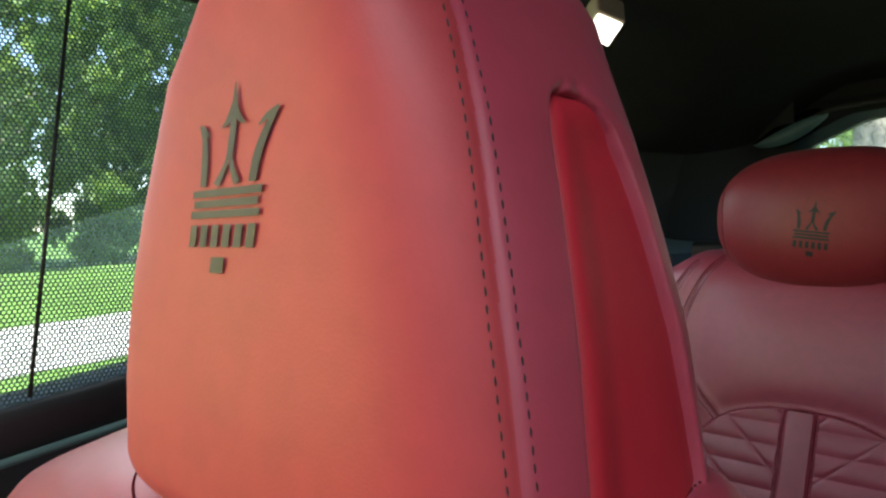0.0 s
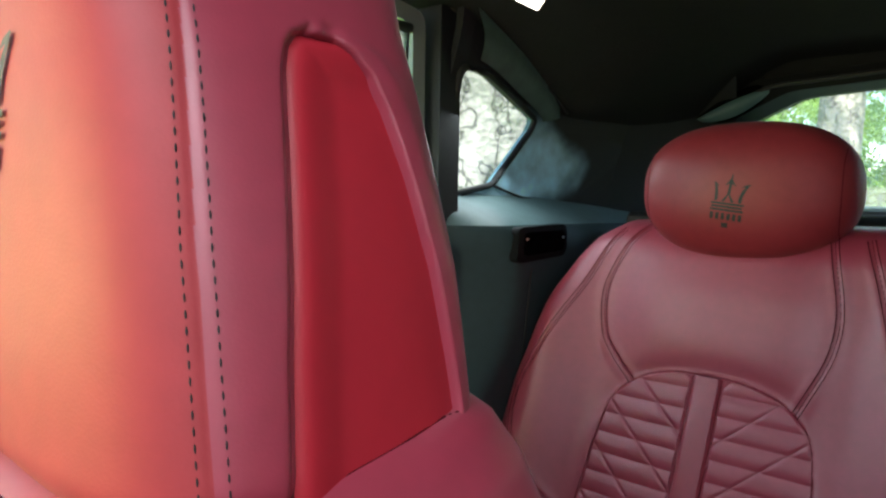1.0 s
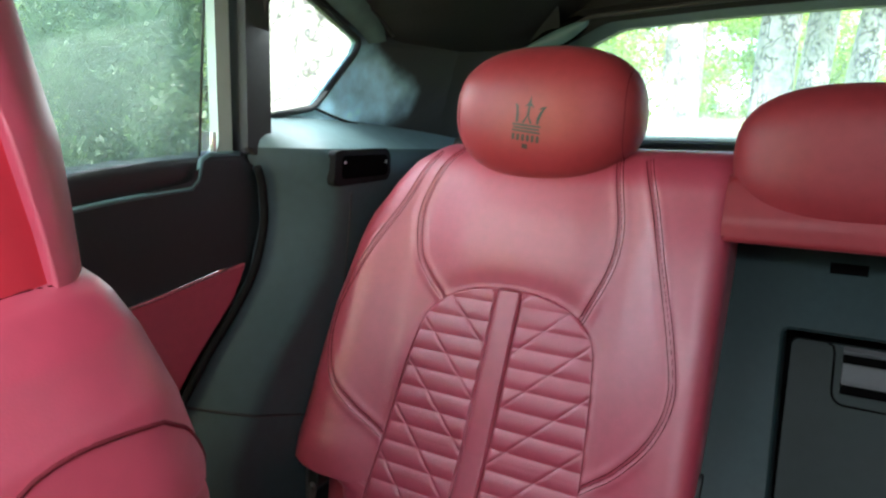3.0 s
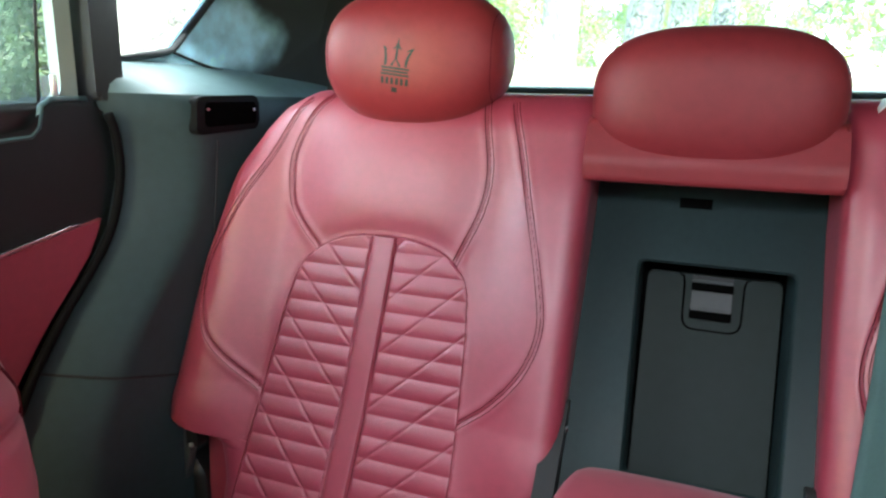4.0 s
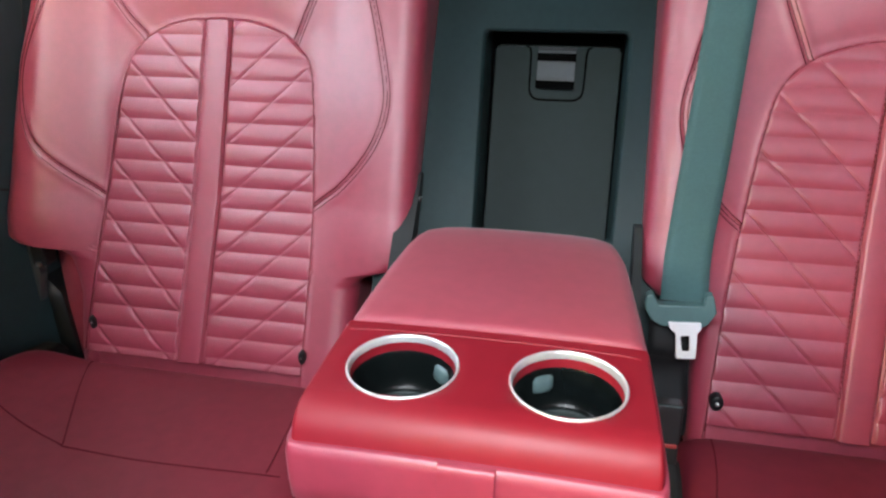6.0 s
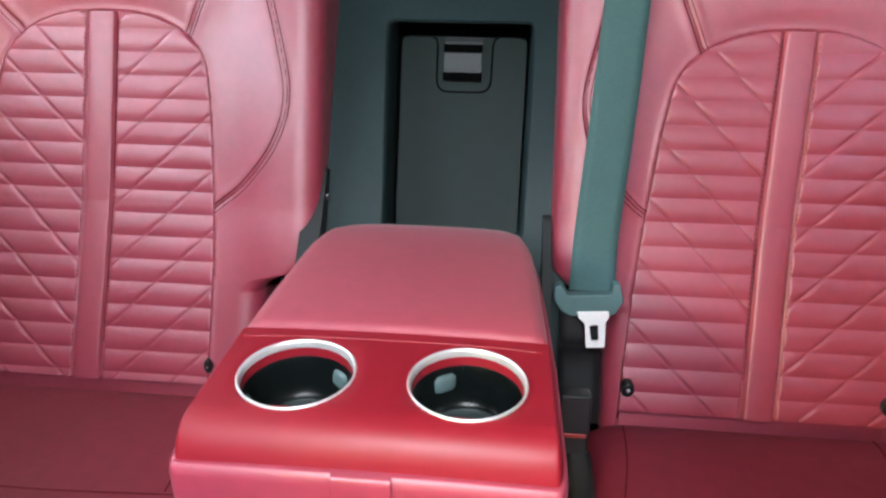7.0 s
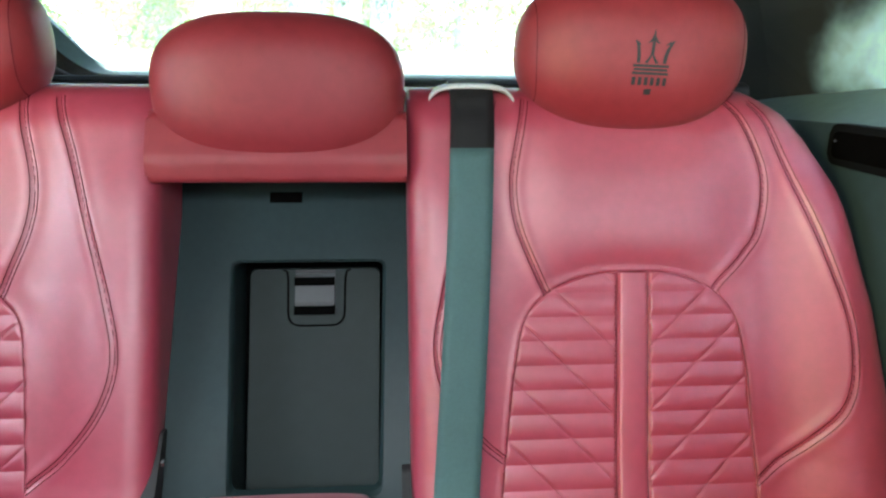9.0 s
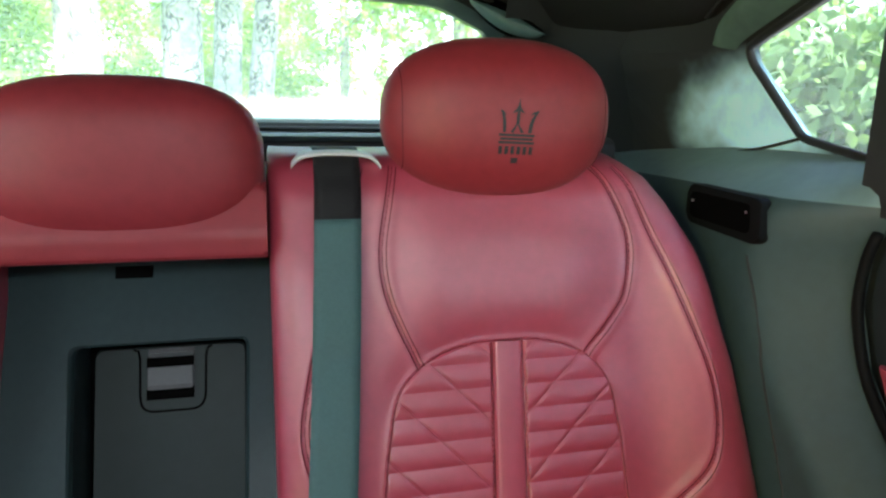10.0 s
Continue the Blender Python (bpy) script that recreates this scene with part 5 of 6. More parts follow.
SIDE_DROP = 0.028  # the right body side is lowered this much to fit the camera's view
for sgn, side in ((-1, "left"), (1, "right")):
    made_before = set(scene.collection.all_objects)
    # body side behind the door: lower trim, sill and pillar
    prof = [(0.690, 0.55), (0.688, 0.75), (0.685, 0.90), (0.680, 0.97), (0.678, 1.03), (0.675, 1.09), (0.672, 1.15), (0.670, 1.22), (0.668, 1.28), (0.672, 1.312), (0.684, 1.326), (0.705, 1.338), (0.735, 1.352), (0.760, 1.366), (0.772, 1.372)]
    ez, ey = DOOR_EDGE[::-1, 1], DOOR_EDGE[::-1, 0]
    rows = []
    for u in np.r_[np.linspace(0, 0.2, 16), np.linspace(0.22, 1, 40)]:
        row = []
        for x, z in prof:
            y0 = float(np.interp(z, ez, ey)) + 0.003 if z < 1.30 else 0.728
            y = y0 + u * (1.72 - y0)
            out_x = max(x, 0.745)
            k = float(np.clip((y - y0) / 0.085, 0, 1)) ** 0.8
            row.append((sgn * (out_x + (x - out_x) * k - 0.11 * float(ramp(y, 1.05, 1.65))), y, z))
        rows.append(row)
    rows = np.array(rows)
    structure("side_trim_" + side, grid_part("side_trim_" + side, rows[:, :11], TRIM), None, "grey plastic side trim beside rear seat", "trim")
    structure("window_ledge_" + side, grid_part("window_ledge_" + side, rows[:, 10:], LEDGE_LIT), None, "side trim ledge under quarter window, window light in its colour", "trim")
    outer = dense([(0.742, 1.352), (0.742, 1.640), (1.22, 1.640), (1.22, 1.345)])
    # pillar and corner share the cloth with the painted light patch
    pil = outline_plate("rear_pillar_" + side, outer, [Q_WIN], lambda y, z: 0.772 - 0.20 * float(ramp(y, 1.0, 1.60)) - 0.06 * float(ramp(z, 1.40, 1.64)), 0.012, PILLAR_CLOTH,
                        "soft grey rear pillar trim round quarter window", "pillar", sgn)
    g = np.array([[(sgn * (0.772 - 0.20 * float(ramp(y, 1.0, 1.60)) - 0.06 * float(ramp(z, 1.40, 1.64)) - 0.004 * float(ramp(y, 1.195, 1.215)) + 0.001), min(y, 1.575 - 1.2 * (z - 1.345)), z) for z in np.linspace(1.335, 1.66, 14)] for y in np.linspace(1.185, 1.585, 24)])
    structure("rear_corner_" + side, grid_part("rear_corner_" + side, g, PILLAR_CLOTH), None, "dark cloth trim of rear corner", "trim")
    # black seal round the quarter window, and its glass
    ring = [(sgn * (0.769 - 0.06 * float(ramp(z, 1.40, 1.64))), y, z) for y, z in Q_WIN]
    structure("quarter_window_seal_" + side, tube("quarter_window_seal_" + side, np.array(ring), 0.0055, RUBBER, None, "", 8, True), None, "black rubber seal of quarter window", "seal")
    gl = bmesh.new()
    gl.faces.new([gl.verts.new((sgn * (0.781 - 0.06 * float(ramp(z, 1.40, 1.64))), y, z)) for y, z in Q_WIN])
    w = structure("window_quarter_" + side, gl, GLASS_PRIVACY, "fixed tinted rear quarter window glass", "window")
    w.visible_shadow = False
    # dark post between door and quarter window
    structure("door_post_" + side, prism(rounded([(0.720, 1.316), (0.720, 1.64), (0.764, 1.64), (0.764, 1.316)], 0.010), "x", min(sgn * 0.735, sgn * 0.79), max(sgn * 0.735, sgn * 0.79), 0.008), RUBBER,
              "black post between rear door and quarter window", "pillar")
    # black body frame behind the joint of door, post and side trim
    structure("door_frame_" + side, prism([(0.700, 0.55), (0.700, 1.345), (0.800, 1.345), (0.800, 0.55)], "x", min(sgn * 0.768, sgn * 0.806), max(sgn * 0.768, sgn * 0.806), 0.002), RUBBER,
              "black body frame behind rear door edge", "frame")
    # door: frame, panel, red insert, blind
    door = thing("rear_door", "closed rear door with dark panel, red insert and window blind", "door", "rear doors")
    edge = [tuple(q) for q in DOOR_EDGE]
    panel = [(-0.30, 0.55)] + [(y, belt_line(y) - 0.036) for y in (-0.30, 0.0, 0.21, 0.40, 0.53, 0.635)] + [(0.646, 1.290), (0.652, 1.312), (0.664, 1.319), (0.725, 1.319)] + [(y - 0.010, z) for y, z in edge]
    bm = prism(panel, "x", min(sgn * 0.742, sgn * 0.80), max(sgn * 0.742, sgn * 0.80), 0.010, 3)
    part("panel", bm, DOOR_DARK, door)
    led = np.array([[(sgn * x, y, belt_line(y) + dz) for x, dz in ((0.752, -0.040), (0.750, -0.024), (0.7495, -0.008), (0.752, 0.000), (0.758, 0.003), (0.80, 0.004))] for y in np.linspace(-0.30, 0.650, 30)])
    grid_part("window_ledge", led, BLACK, door, "black window ledge")
    # pale tube painted as the highlight on the ledge's edge
    lip = [(sgn * 0.7445, y, belt_line(y) - 0.0355) for y in np.linspace(-0.28, 0.632, 24)] + [(sgn * 0.7445, 0.643, 1.284), (sgn * 0.7445, 0.649, 1.309), (sgn * 0.7445, 0.662, 1.3165), (sgn * 0.7445, 0.712, 1.3175)]
    tube("ledge_highlight", lip, 0.0036, GRIP, door, "pale line painted as edge highlight along the window ledge", 8)
    red = smooth_line([(0.712, 1.166), (0.690, 1.162), (0.66, 1.158), (0.60, 1.147), (0.48, 1.128), (0.30, 1.11)], 14)
    red_poly = [tuple(q) for q in red] + [(0.30, 0.97), (0.54, 0.97)] + [(y - 0.018, z) for y, z in edge[::-1] if 0.975 < z < 1.150]
    part("red_insert", prism(red_poly, "x", min(sgn * 0.733, sgn * 0.745), max(sgn * 0.733, sgn * 0.745), 0.004), LEATHER, door, "red leather door insert")
    strip_line = [(sgn * 0.733, y, z + 0.004) for y, z in red[4:]]
    tube("chrome_strip", strip_line, 0.0022, CHROME, door, "thin chrome strip", 8)
    seal_line = [(sgn * 0.730, y - 0.004, z) for y, z in edge]
    tube("door_seal", seal_line, 0.0058, OUTLET, door, "black rubber door seal", 10)
    loop_in = D_WIN
    ctr = np.array([0.30, 1.46])
    n = len(loop_in)
    v, f = [], []
    for k, (grow, x) in enumerate(((0.0, 0.775), (0.0, 0.758), (0.018, 0.752), (0.022, 0.790))):
        for y, z in loop_in:
            d = np.array([np.clip(y - ctr[0], -1, 1), z - ctr[1]])
            d = np.array([np.sign(d[0]) * (abs(d[0]) > 0.36), np.sign(d[1]) * (abs(d[1]) > 0.11)])
            v.append((sgn * x, y + grow * d[0], z + grow * d[1]))
    for k in range(3):
        for i in range(n):
            f.append((k * n + i, k * n + (i + 1) % n, (k + 1) * n + (i + 1) % n, (k + 1) * n + i))
    link_mesh("window_frame", v, f, FRAME_PAINT, door, False, "pale grey-green window frame")
    gl = bmesh.new()
    gl.faces.new([gl.verts.new((sgn * 0.772, y, z)) for y, z in D_WIN])
    pane = part("pane", gl, GLASS, door)
    pane.visible_shadow = False
    pin = [(sgn * 0.748, 0.672, 1.318), (sgn * 0.748, 0.672, 1.336), (sgn * 0.748, 0.672, 1.345)]
    tube("lock_pin", pin, 0.0040, SATIN_STEEL, door, "small chrome lock pin", 10)
    # the right door's blind is unseen, added to cut side light
    sh = bmesh.new()
    ys = np.linspace(-0.08, 0.655, 12)
    for depth in (0.7570, 0.7582):
        lo = [sh.verts.new((sgn * depth, y, belt_line(y))) for y in ys]
        hi = [sh.verts.new((sgn * depth, min(y, 0.655) + (0.022 if k == 11 else 0.0), 1.590)) for k, y in enumerate(ys)]
        for i in range(11):
            sh.faces.new((lo[i], lo[i + 1], hi[i + 1], hi[i]))
    part("window_blind", sh, BLIND, door, "black perforated window blind, drawn up")
    tube("blind_edge", [(sgn * 0.756, 0.655, 1.300), (sgn * 0.756, 0.677, 1.590)], 0.0018, RUBBER, door, "black hem of the blind", 6)
    tube("blind_rib", [(sgn * 0.7555, 0.139, 1.250), (sgn * 0.7555, 0.179, 1.590)], 0.0016, RUBBER, door, "black cord of the blind", 6)
    tube("blind_rail", [(sgn * 0.756, -0.08, 1.594), (sgn * 0.756, 0.680, 1.594)], 0.007, RUBBER, door, "black top rail of the blind", 8)
    # belt outlet in the side trim, and the belt below it
    out = thing("belt_outlet", "black plastic belt outlet in grey side trim", "belt outlet", "belt outlets")
    dz, dy = (0.0, 0.0) if sgn < 0 else (0.0, 0.004)
    fr = rounded([(0.815 + dy, 1.271 + dz), (0.818 + dy, 1.324 + dz), (0.955 + dy, 1.328 + dz), (0.955 + dy, 1.278 + dz)], 0.012, 5)
    part("bezel", prism(fr, "x", min(sgn * 0.663, sgn * 0.680), max(sgn * 0.663, sgn * 0.680), 0.003), OUTLET, out)
    inn = rounded([(0.832 + dy, 1.282 + dz), (0.834 + dy, 1.316 + dz), (0.945 + dy, 1.318 + dz), (0.945 + dy, 1.286 + dz)], 0.008, 4)
    # flat black plate paints the shade inside the outlet
    part("mouth", prism(inn, "x", min(sgn * 0.6615, sgn * 0.668), max(sgn * 0.6615, sgn * 0.668), 0.001), VOID, out)
    for yy in (0.838, 0.940):
        part("screw", box_bm(min(sgn * 0.6605, sgn * 0.664), max(sgn * 0.6605, sgn * 0.664), yy + dy - 0.002, yy + dy + 0.002, 1.305 + dz, 1.308 + dz, 0.0005), STEEL, out, "bright screw head")
    # joint lines of the trim, lying on its surface
    def on_trim(y, z):
        x = float(np.interp(z, [q[1] for q in prof], [q[0] for q in prof]))
        y0 = float(np.interp(z, ez, ey)) + 0.003 if z < 1.30 else 0.728
        out_x = max(x, 0.745)
        return (sgn * (out_x + (x - out_x) * float(np.clip((y - y0) / 0.085, 0, 1)) ** 0.8), y, z)

    seam = smooth_line([(0.862, 1.262), (0.853, 1.16), (0.838, 1.05), (0.79, 0.93)] if sgn < 0 else [(0.842, 1.256), (0.838, 1.244), (0.80, 1.127), (0.743, 0.977), (0.70, 0.88)], 24)
    structure("trim_joint_" + side, tube("trim_joint_" + side, [on_trim(y, z) for y, z in seam], 0.0016, RUBBER, None, "", 6), None, "dark joint line in side trim", "trim")
    seam = [(0.604 + 0.0062 * k, 0.991 - 0.0021 * k) for k in range(32)]
    structure("lower_joint_" + side, tube("lower_joint_" + side, [on_trim(y, z) for y, z in seam], 0.0018, RUBBER, None, "", 6), None, "dark joint line across lower side trim", "trim")
    seam = smooth_line([(sgn * 0.770, 0.890, 1.389), (sgn * 0.766, 0.97, 1.370), (sgn * 0.755, 1.06, 1.358), (sgn * 0.735, 1.15, 1.352), (sgn * 0.70, 1.28, 1.350)], 24)
    structure("pillar_joint_" + side, tube("pillar_joint_" + side, seam, 0.0022, RUBBER, None, "", 6), None, "dark joint line at foot of rear pillar", "trim")
    # black block standing in for the unlit gap at the foot of the trim
    structure("sill_gap_filler_" + side, prism(rounded([(0.30, 0.45), (0.34, 0.72), (0.60, 0.735), (0.78, 0.70), (0.80, 0.45)], 0.02), "x", min(sgn * 0.662, sgn * 0.70), max(sgn * 0.662, sgn * 0.70), 0.010, 3), CARPET, "black filler for the unlit gap beside rear cushion", "sill")
    # front part of the body side, with the front side window
    fd = outline_plate("front_door_" + side, dense([(-1.10, 0.45), (-1.10, 1.62), (-0.20, 1.62), (-0.20, 0.45)], 0.2), [rounded([(-0.85, 1.30), (-0.62, 1.56), (-0.24, 1.60), (-0.24, 1.30)], 0.02)],
                       lambda y, z: 0.765, 0.03, PLASTIC, "dark front door with tinted window", "door", sgn)
    fp = bmesh.new()
    fp.faces.new([fp.verts.new((sgn * 0.782, y, z)) for y, z in ((-0.86, 1.29), (-0.62, 1.57), (-0.23, 1.61), (-0.23, 1.29))])
    structure("window_front_" + side, fp, GLASS_TINTED, "tinted front door window glass", "window")
    structure("outer_body_" + side, prism([(-1.1, 0.34), (-1.1, 1.16), (0.12, 1.215), (0.53, 1.265), (0.70, 1.298), (1.75, 1.30), (1.75, 0.34)], "x", min(sgn * 0.802, sgn * 0.86), max(sgn * 0.802, sgn * 0.86), 0.004), BLACK, "dark outer body side", "body")
    if sgn > 0:
        for ob in set(scene.collection.all_objects) - made_before:
            if ob.parent is None:
                ob.location.z -= SIDE_DROP

# headliner, sloping down over the tailgate and to the sides
ys = np.linspace(-0.80, 1.36, 60)
xs = np.linspace(-0.80, 0.80, 41)
EDGE_Y, EDGE_Z = [-0.8, 0.5, 0.74, 0.86, 0.98, 1.04, 1.20, 1.36], [1.640, 1.640, 1.632, 1.590, 1.545, 1.512, 1.505, 1.490]
g = np.array([[(x, y, 1.655 - float(ramp(abs(x), 0.42, 0.73)) * (1.655 - np.interp(y, EDGE_Y, EDGE_Z)) - 0.035 * float(ramp(y, 0.95, 1.36)) * (1 - float(ramp(abs(x), 0.42, 0.73)))) for x in xs] for y in ys])
g = g[ys > 0.30]
structure("ceiling", grid_part("ceiling", g, HEADLINER), None, "black cloth headliner", "ceiling")
fy, gx2 = np.linspace(-0.80, 0.34, 20), np.linspace(0.42, 0.80, 10)
for sgn, side in ((-1, "left"), (1, "right")):
    g = np.array([[(sgn * x, y, 1.655 - 0.015 * float(ramp(x, 0.42, 0.73))) for x in gx2] for y in fy])
    structure("headliner_" + side, grid_part("headliner_" + side, g, HEADLINER), None, "black cloth headliner beside assumed glass roof", "ceiling")
structure("headliner_front", box_bm(-0.80, 0.80, -0.84, -0.58, 1.652, 1.660), HEADLINER, "black cloth headliner before assumed glass roof", "ceiling")
# unseen roof glass, assumed to go with the added fill lamp
structure("assumed_roof_glass", box_bm(-0.45, 0.45, -0.60, 0.34, 1.668, 1.674), GLASS_ROOF, "unseen dark glass roof assumed over front seats", "window")
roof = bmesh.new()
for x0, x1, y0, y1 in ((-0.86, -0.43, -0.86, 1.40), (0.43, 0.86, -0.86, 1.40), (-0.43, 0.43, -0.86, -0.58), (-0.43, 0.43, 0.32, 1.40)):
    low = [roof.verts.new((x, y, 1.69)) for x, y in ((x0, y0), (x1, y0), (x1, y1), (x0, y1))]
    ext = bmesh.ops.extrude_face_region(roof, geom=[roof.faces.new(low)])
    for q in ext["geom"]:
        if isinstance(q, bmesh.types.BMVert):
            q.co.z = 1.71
structure("roof", roof, BLACK, "dark outer roof round the assumed roof opening", "roof")
for sgn, side in ((-1, "left"), (1, "right")):
    jl = smooth_line([(sgn * 0.735, 0.74, 1.632), (sgn * 0.725, 0.86, 1.590), (sgn * 0.715, 0.98, 1.545), (sgn * 0.714, 1.03, 1.515)], 24)
    structure("headliner_joint_" + side, tube("headliner_joint_" + side, jl, 0.0025, RUBBER, None, "", 6), None, "dark joint between headliner and pillar", "trim")
for sgn, side in ((-1, "left"), (1, "right")):
    low_edge = smooth_line([(0.790, 1.566), (0.830, 1.558), (0.90, 1.536), (0.975, 1.512), (1.000, 1.500)], 30)
    top_edge = smooth_line([(0.752, 1.628), (0.86, 1.592), (0.95, 1.562), (1.005, 1.535), (1.030, 1.508)], 30)
    g = []
    for k in np.linspace(0, 1, 9):
        g.append([(sgn * (0.766 - 0.06 * float(ramp(z, 1.40, 1.64)) - 0.007 * math.sin(math.pi * min(1, 1.15 * k)) - 0.012 * k), y, z - (SIDE_DROP if sgn > 0 else 0)) for y, z in low_edge + (top_edge - low_edge) * k])
    structure("quarter_surround_" + side, grid_part("quarter_surround_" + side, np.array(g), SURROUND), None, "padded grey-green trim over quarter window", "trim")
# tailgate frame round the rear window
RW_HALF = [(0.445, 1.366), (0.482, 1.392), (0.510, 1.447), (0.538, 1.497), (0.520, 1.524), (0.417, 1.560), (0.20, 1.568)]
RW = rounded([(-x, z) for x, z in RW_HALF] + [(0.0, 1.570)] + RW_HALF[::-1], 0.02, 4)


def tail_y(z):
    return 1.62 - 1.2 * (z - 1.345)


tail = thing("tailgate", "closed tailgate with grey frame round rear window", "tailgate")
n = len(RW)
v, f = [], []
rings = ((1.0, 1.0, 0.02), (1.0, 1.0, 0.0), (1.055, 1.10, -0.028), (1.125, 1.20, -0.045), (1.24, 1.42, -0.01), (1.34, 1.80, -0.06))
for gx, gz, dy in rings:
    for x, z in RW:
        v.append((x * gx, tail_y(z) + dy, 1.47 + (z - 1.47) * gz))
f = [(k * n + i, k * n + (i + 1) % n, (k + 1) * n + (i + 1) % n, (k + 1) * n + i) for k in range(5) for i in range(n)]
link_mesh("window_frame", v, f[:2 * n], TRIM, tail, False, "grey tailgate window frame")
link_mesh("cloth_surround", v, f[2 * n:], HEADLINER, tail, False, "black cloth round the window frame")
rl = [(x * 1.127, tail_y(z) - 0.046, 1.47 + (z - 1.47) * 1.203) for x, z in RW]
tube("frame_seal", np.array(rl), 0.004, RUBBER, tail, "black rubber seal", 8, True)
# leaf-shaped corner covers between the cloth and the frame
for sgn in (-1, 1):
    g = []
    for u in np.linspace(0, 1, 24):
        x, z, h = 0.590 - 0.125 * u, 1.524 + 0.055 * u - 0.010 * u * (1 - u), 0.017 * math.sin(math.pi * u) ** 0.7
        g.append([(sgn * x, 1.292 + 0.03 * u + 0.012 * abs(v) ** 2, z - (0.010 if sgn > 0 else 0) + h * v - 0.2 * h) for v in np.linspace(-1, 1, 9)])
    grid_part("corner_cover", np.array(g), GRIP, tail, "pale grey leaf-shaped corner cover")
    # larger black leaf behind it, painted as the cover's shadow
    g = np.array(g)
    g = np.array([[g[k, 4] + (g[k, j] - g[k, 4]) * 1.5 + np.array([0, 0.006, 0.006]) for j in range(9)] for k in range(24)])
    grid_part("cover_shadow_leaf", g, VOID, tail, "black leaf painted as shadow above the corner cover")
gl = bmesh.new()
gl.faces.new([gl.verts.new((x, tail_y(z) + 0.012, z)) for x, z in RW])
pane = part("pane", gl, GLASS_REAR, tail)
pane.visible_shadow = False
part("sill", prism(rounded([(1.50, 1.300), (1.50, 1.322), (1.56, 1.340), (1.60, 1.366), (1.66, 1.366), (1.66, 1.300)], 0.005), "x", -0.66, 0.66, 0.002), WHITE_PLASTIC, tail, "pale sill under the window")
part("lower_trim", prism(rounded([(1.40, 0.45), (1.44, 1.305), (1.475, 1.312), (1.66, 1.30), (1.70, 0.45)], 0.02), "x", -0.70, 0.70, 0.004), PLASTIC, tail, "dark grey lower tailgate trim")
wiper = thing("rear_wiper", "black rear wiper resting outside rear window", "wiper")
tube("arm", smooth_line([(0.072, 1.628, 1.381), (0.12, 1.638, 1.374), (0.25, 1.66, 1.358), (0.36, 1.672, 1.347)], 20), 0.008, RUBBER, wiper, "black wiper arm", 8)
tube("blade", smooth_line([(0.09, 1.628, 1.370), (0.25, 1.655, 1.350), (0.46, 1.672, 1.344)], 20), 0.006, RUBBER, wiper, "black wiper blade", 8)
# ceiling lamp
lamp = thing("ceiling_lamp", "small lit reading lamp with beige housing under headliner", "lamp")
lamp.matrix_world = look((-0.565, 0.690, 1.616), (-0.315, 0.27, 1.066), 30)
part("housing", box_bm(-0.019, 0.019, -0.019, 0.019, -0.016, 0.030, 0.004), material("beige_plastic", (0.42, 0.36, 0.26), 0.5, spread=0.06), lamp, "beige plastic housing")
part("lens", box_bm(-0.016, 0.016, -0.016, 0.016, -0.019, -0.015, 0.002), LAMP_GLOW, lamp, "lit white lens")
# closing walls at the front; the unseen upper one blocks windscreen light
structure("front_bulkhead", box_bm(-0.80, 0.80, -1.12, -1.06, 0.40, 1.15), PLASTIC, "dark front bulkhead under windscreen", "wall")
structure("windscreen_blocker", box_bm(-0.80, 0.80, -1.10, -1.06, 1.15, 1.68), PLASTIC, "plain unseen wall blocking light from the windscreen", "wall")
structure("dashboard", prism(rounded([(-1.06, 0.60), (-1.06, 1.18), (-0.70, 1.16), (-0.62, 1.08), (-0.66, 0.60)], 0.03), "x", -0.78, 0.78, 0.005), PLASTIC, "dark dashboard top", "dashboard")


# ---- outside ----
SLOPE = 0.045
rng = np.random.default_rng(7)


def ground_z(x, y):
    return SLOPE * y - 0.02


gx = np.r_[-400, -120, np.linspace(-40, 40, 41), 120, 400]
gy = np.r_[-400, -120, np.linspace(-40, 60, 51), 140, 400]
g = np.array([[(x, y, ground_z(x, y)) for x in gx] for y in gy])
tagged(grid_part("ground", g, GRASS), "green lawn round the parked car", "ground", "", "structure")
# pavement strips: beside the car and behind it
for name, pts in (("pavement", [(-11.15, -60), (-7.45, -60), (-7.45, 60), (-11.15, 60)]), ("road", [(-1.0, -30), (60, -30), (60, 3.4), (-1.0, 3.4)]), ("road_behind", [(-40, 17), (60, 17), (60, 24), (-40, 24)])):
    bm = bmesh.new()
    lo = [bm.verts.new((x, y, ground_z(x, y) + 0.012)) for x, y in pts]
    bm.faces.new(lo)
    structure(name, bm, ROAD, "pale paved strip beside the lawn", "pavement")


def trunk_points(x, y, r, h, lean=(0, 0), seed=0, rough=0.06, n=64, m=90):
    a = np.linspace(0, 2 * np.pi, n, endpoint=False)
    rows = []
    for k in range(m):
        t = k / (m - 1)
        z = t * h
        rad = r * (1 - 0.55 * t) * (1 + 0.5 * np.exp(-z / 0.35))
        ridge = np.array([noise.noise((np.cos(q) * 5 + seed, np.sin(q) * 5, z * 1.3)) + 0.7 * noise.noise((np.cos(q) * 13, np.sin(q) * 13 + seed, z * 3.1)) for q in a])
        rr = rad * (1 + rough * ridge)
        rows.append(np.stack([x + lean[0] * z + rr * np.cos(a), y + lean[1] * z + rr * np.sin(a), ground_z(x, y) - 0.1 + z + 0 * a], 1))
    return np.array(rows)


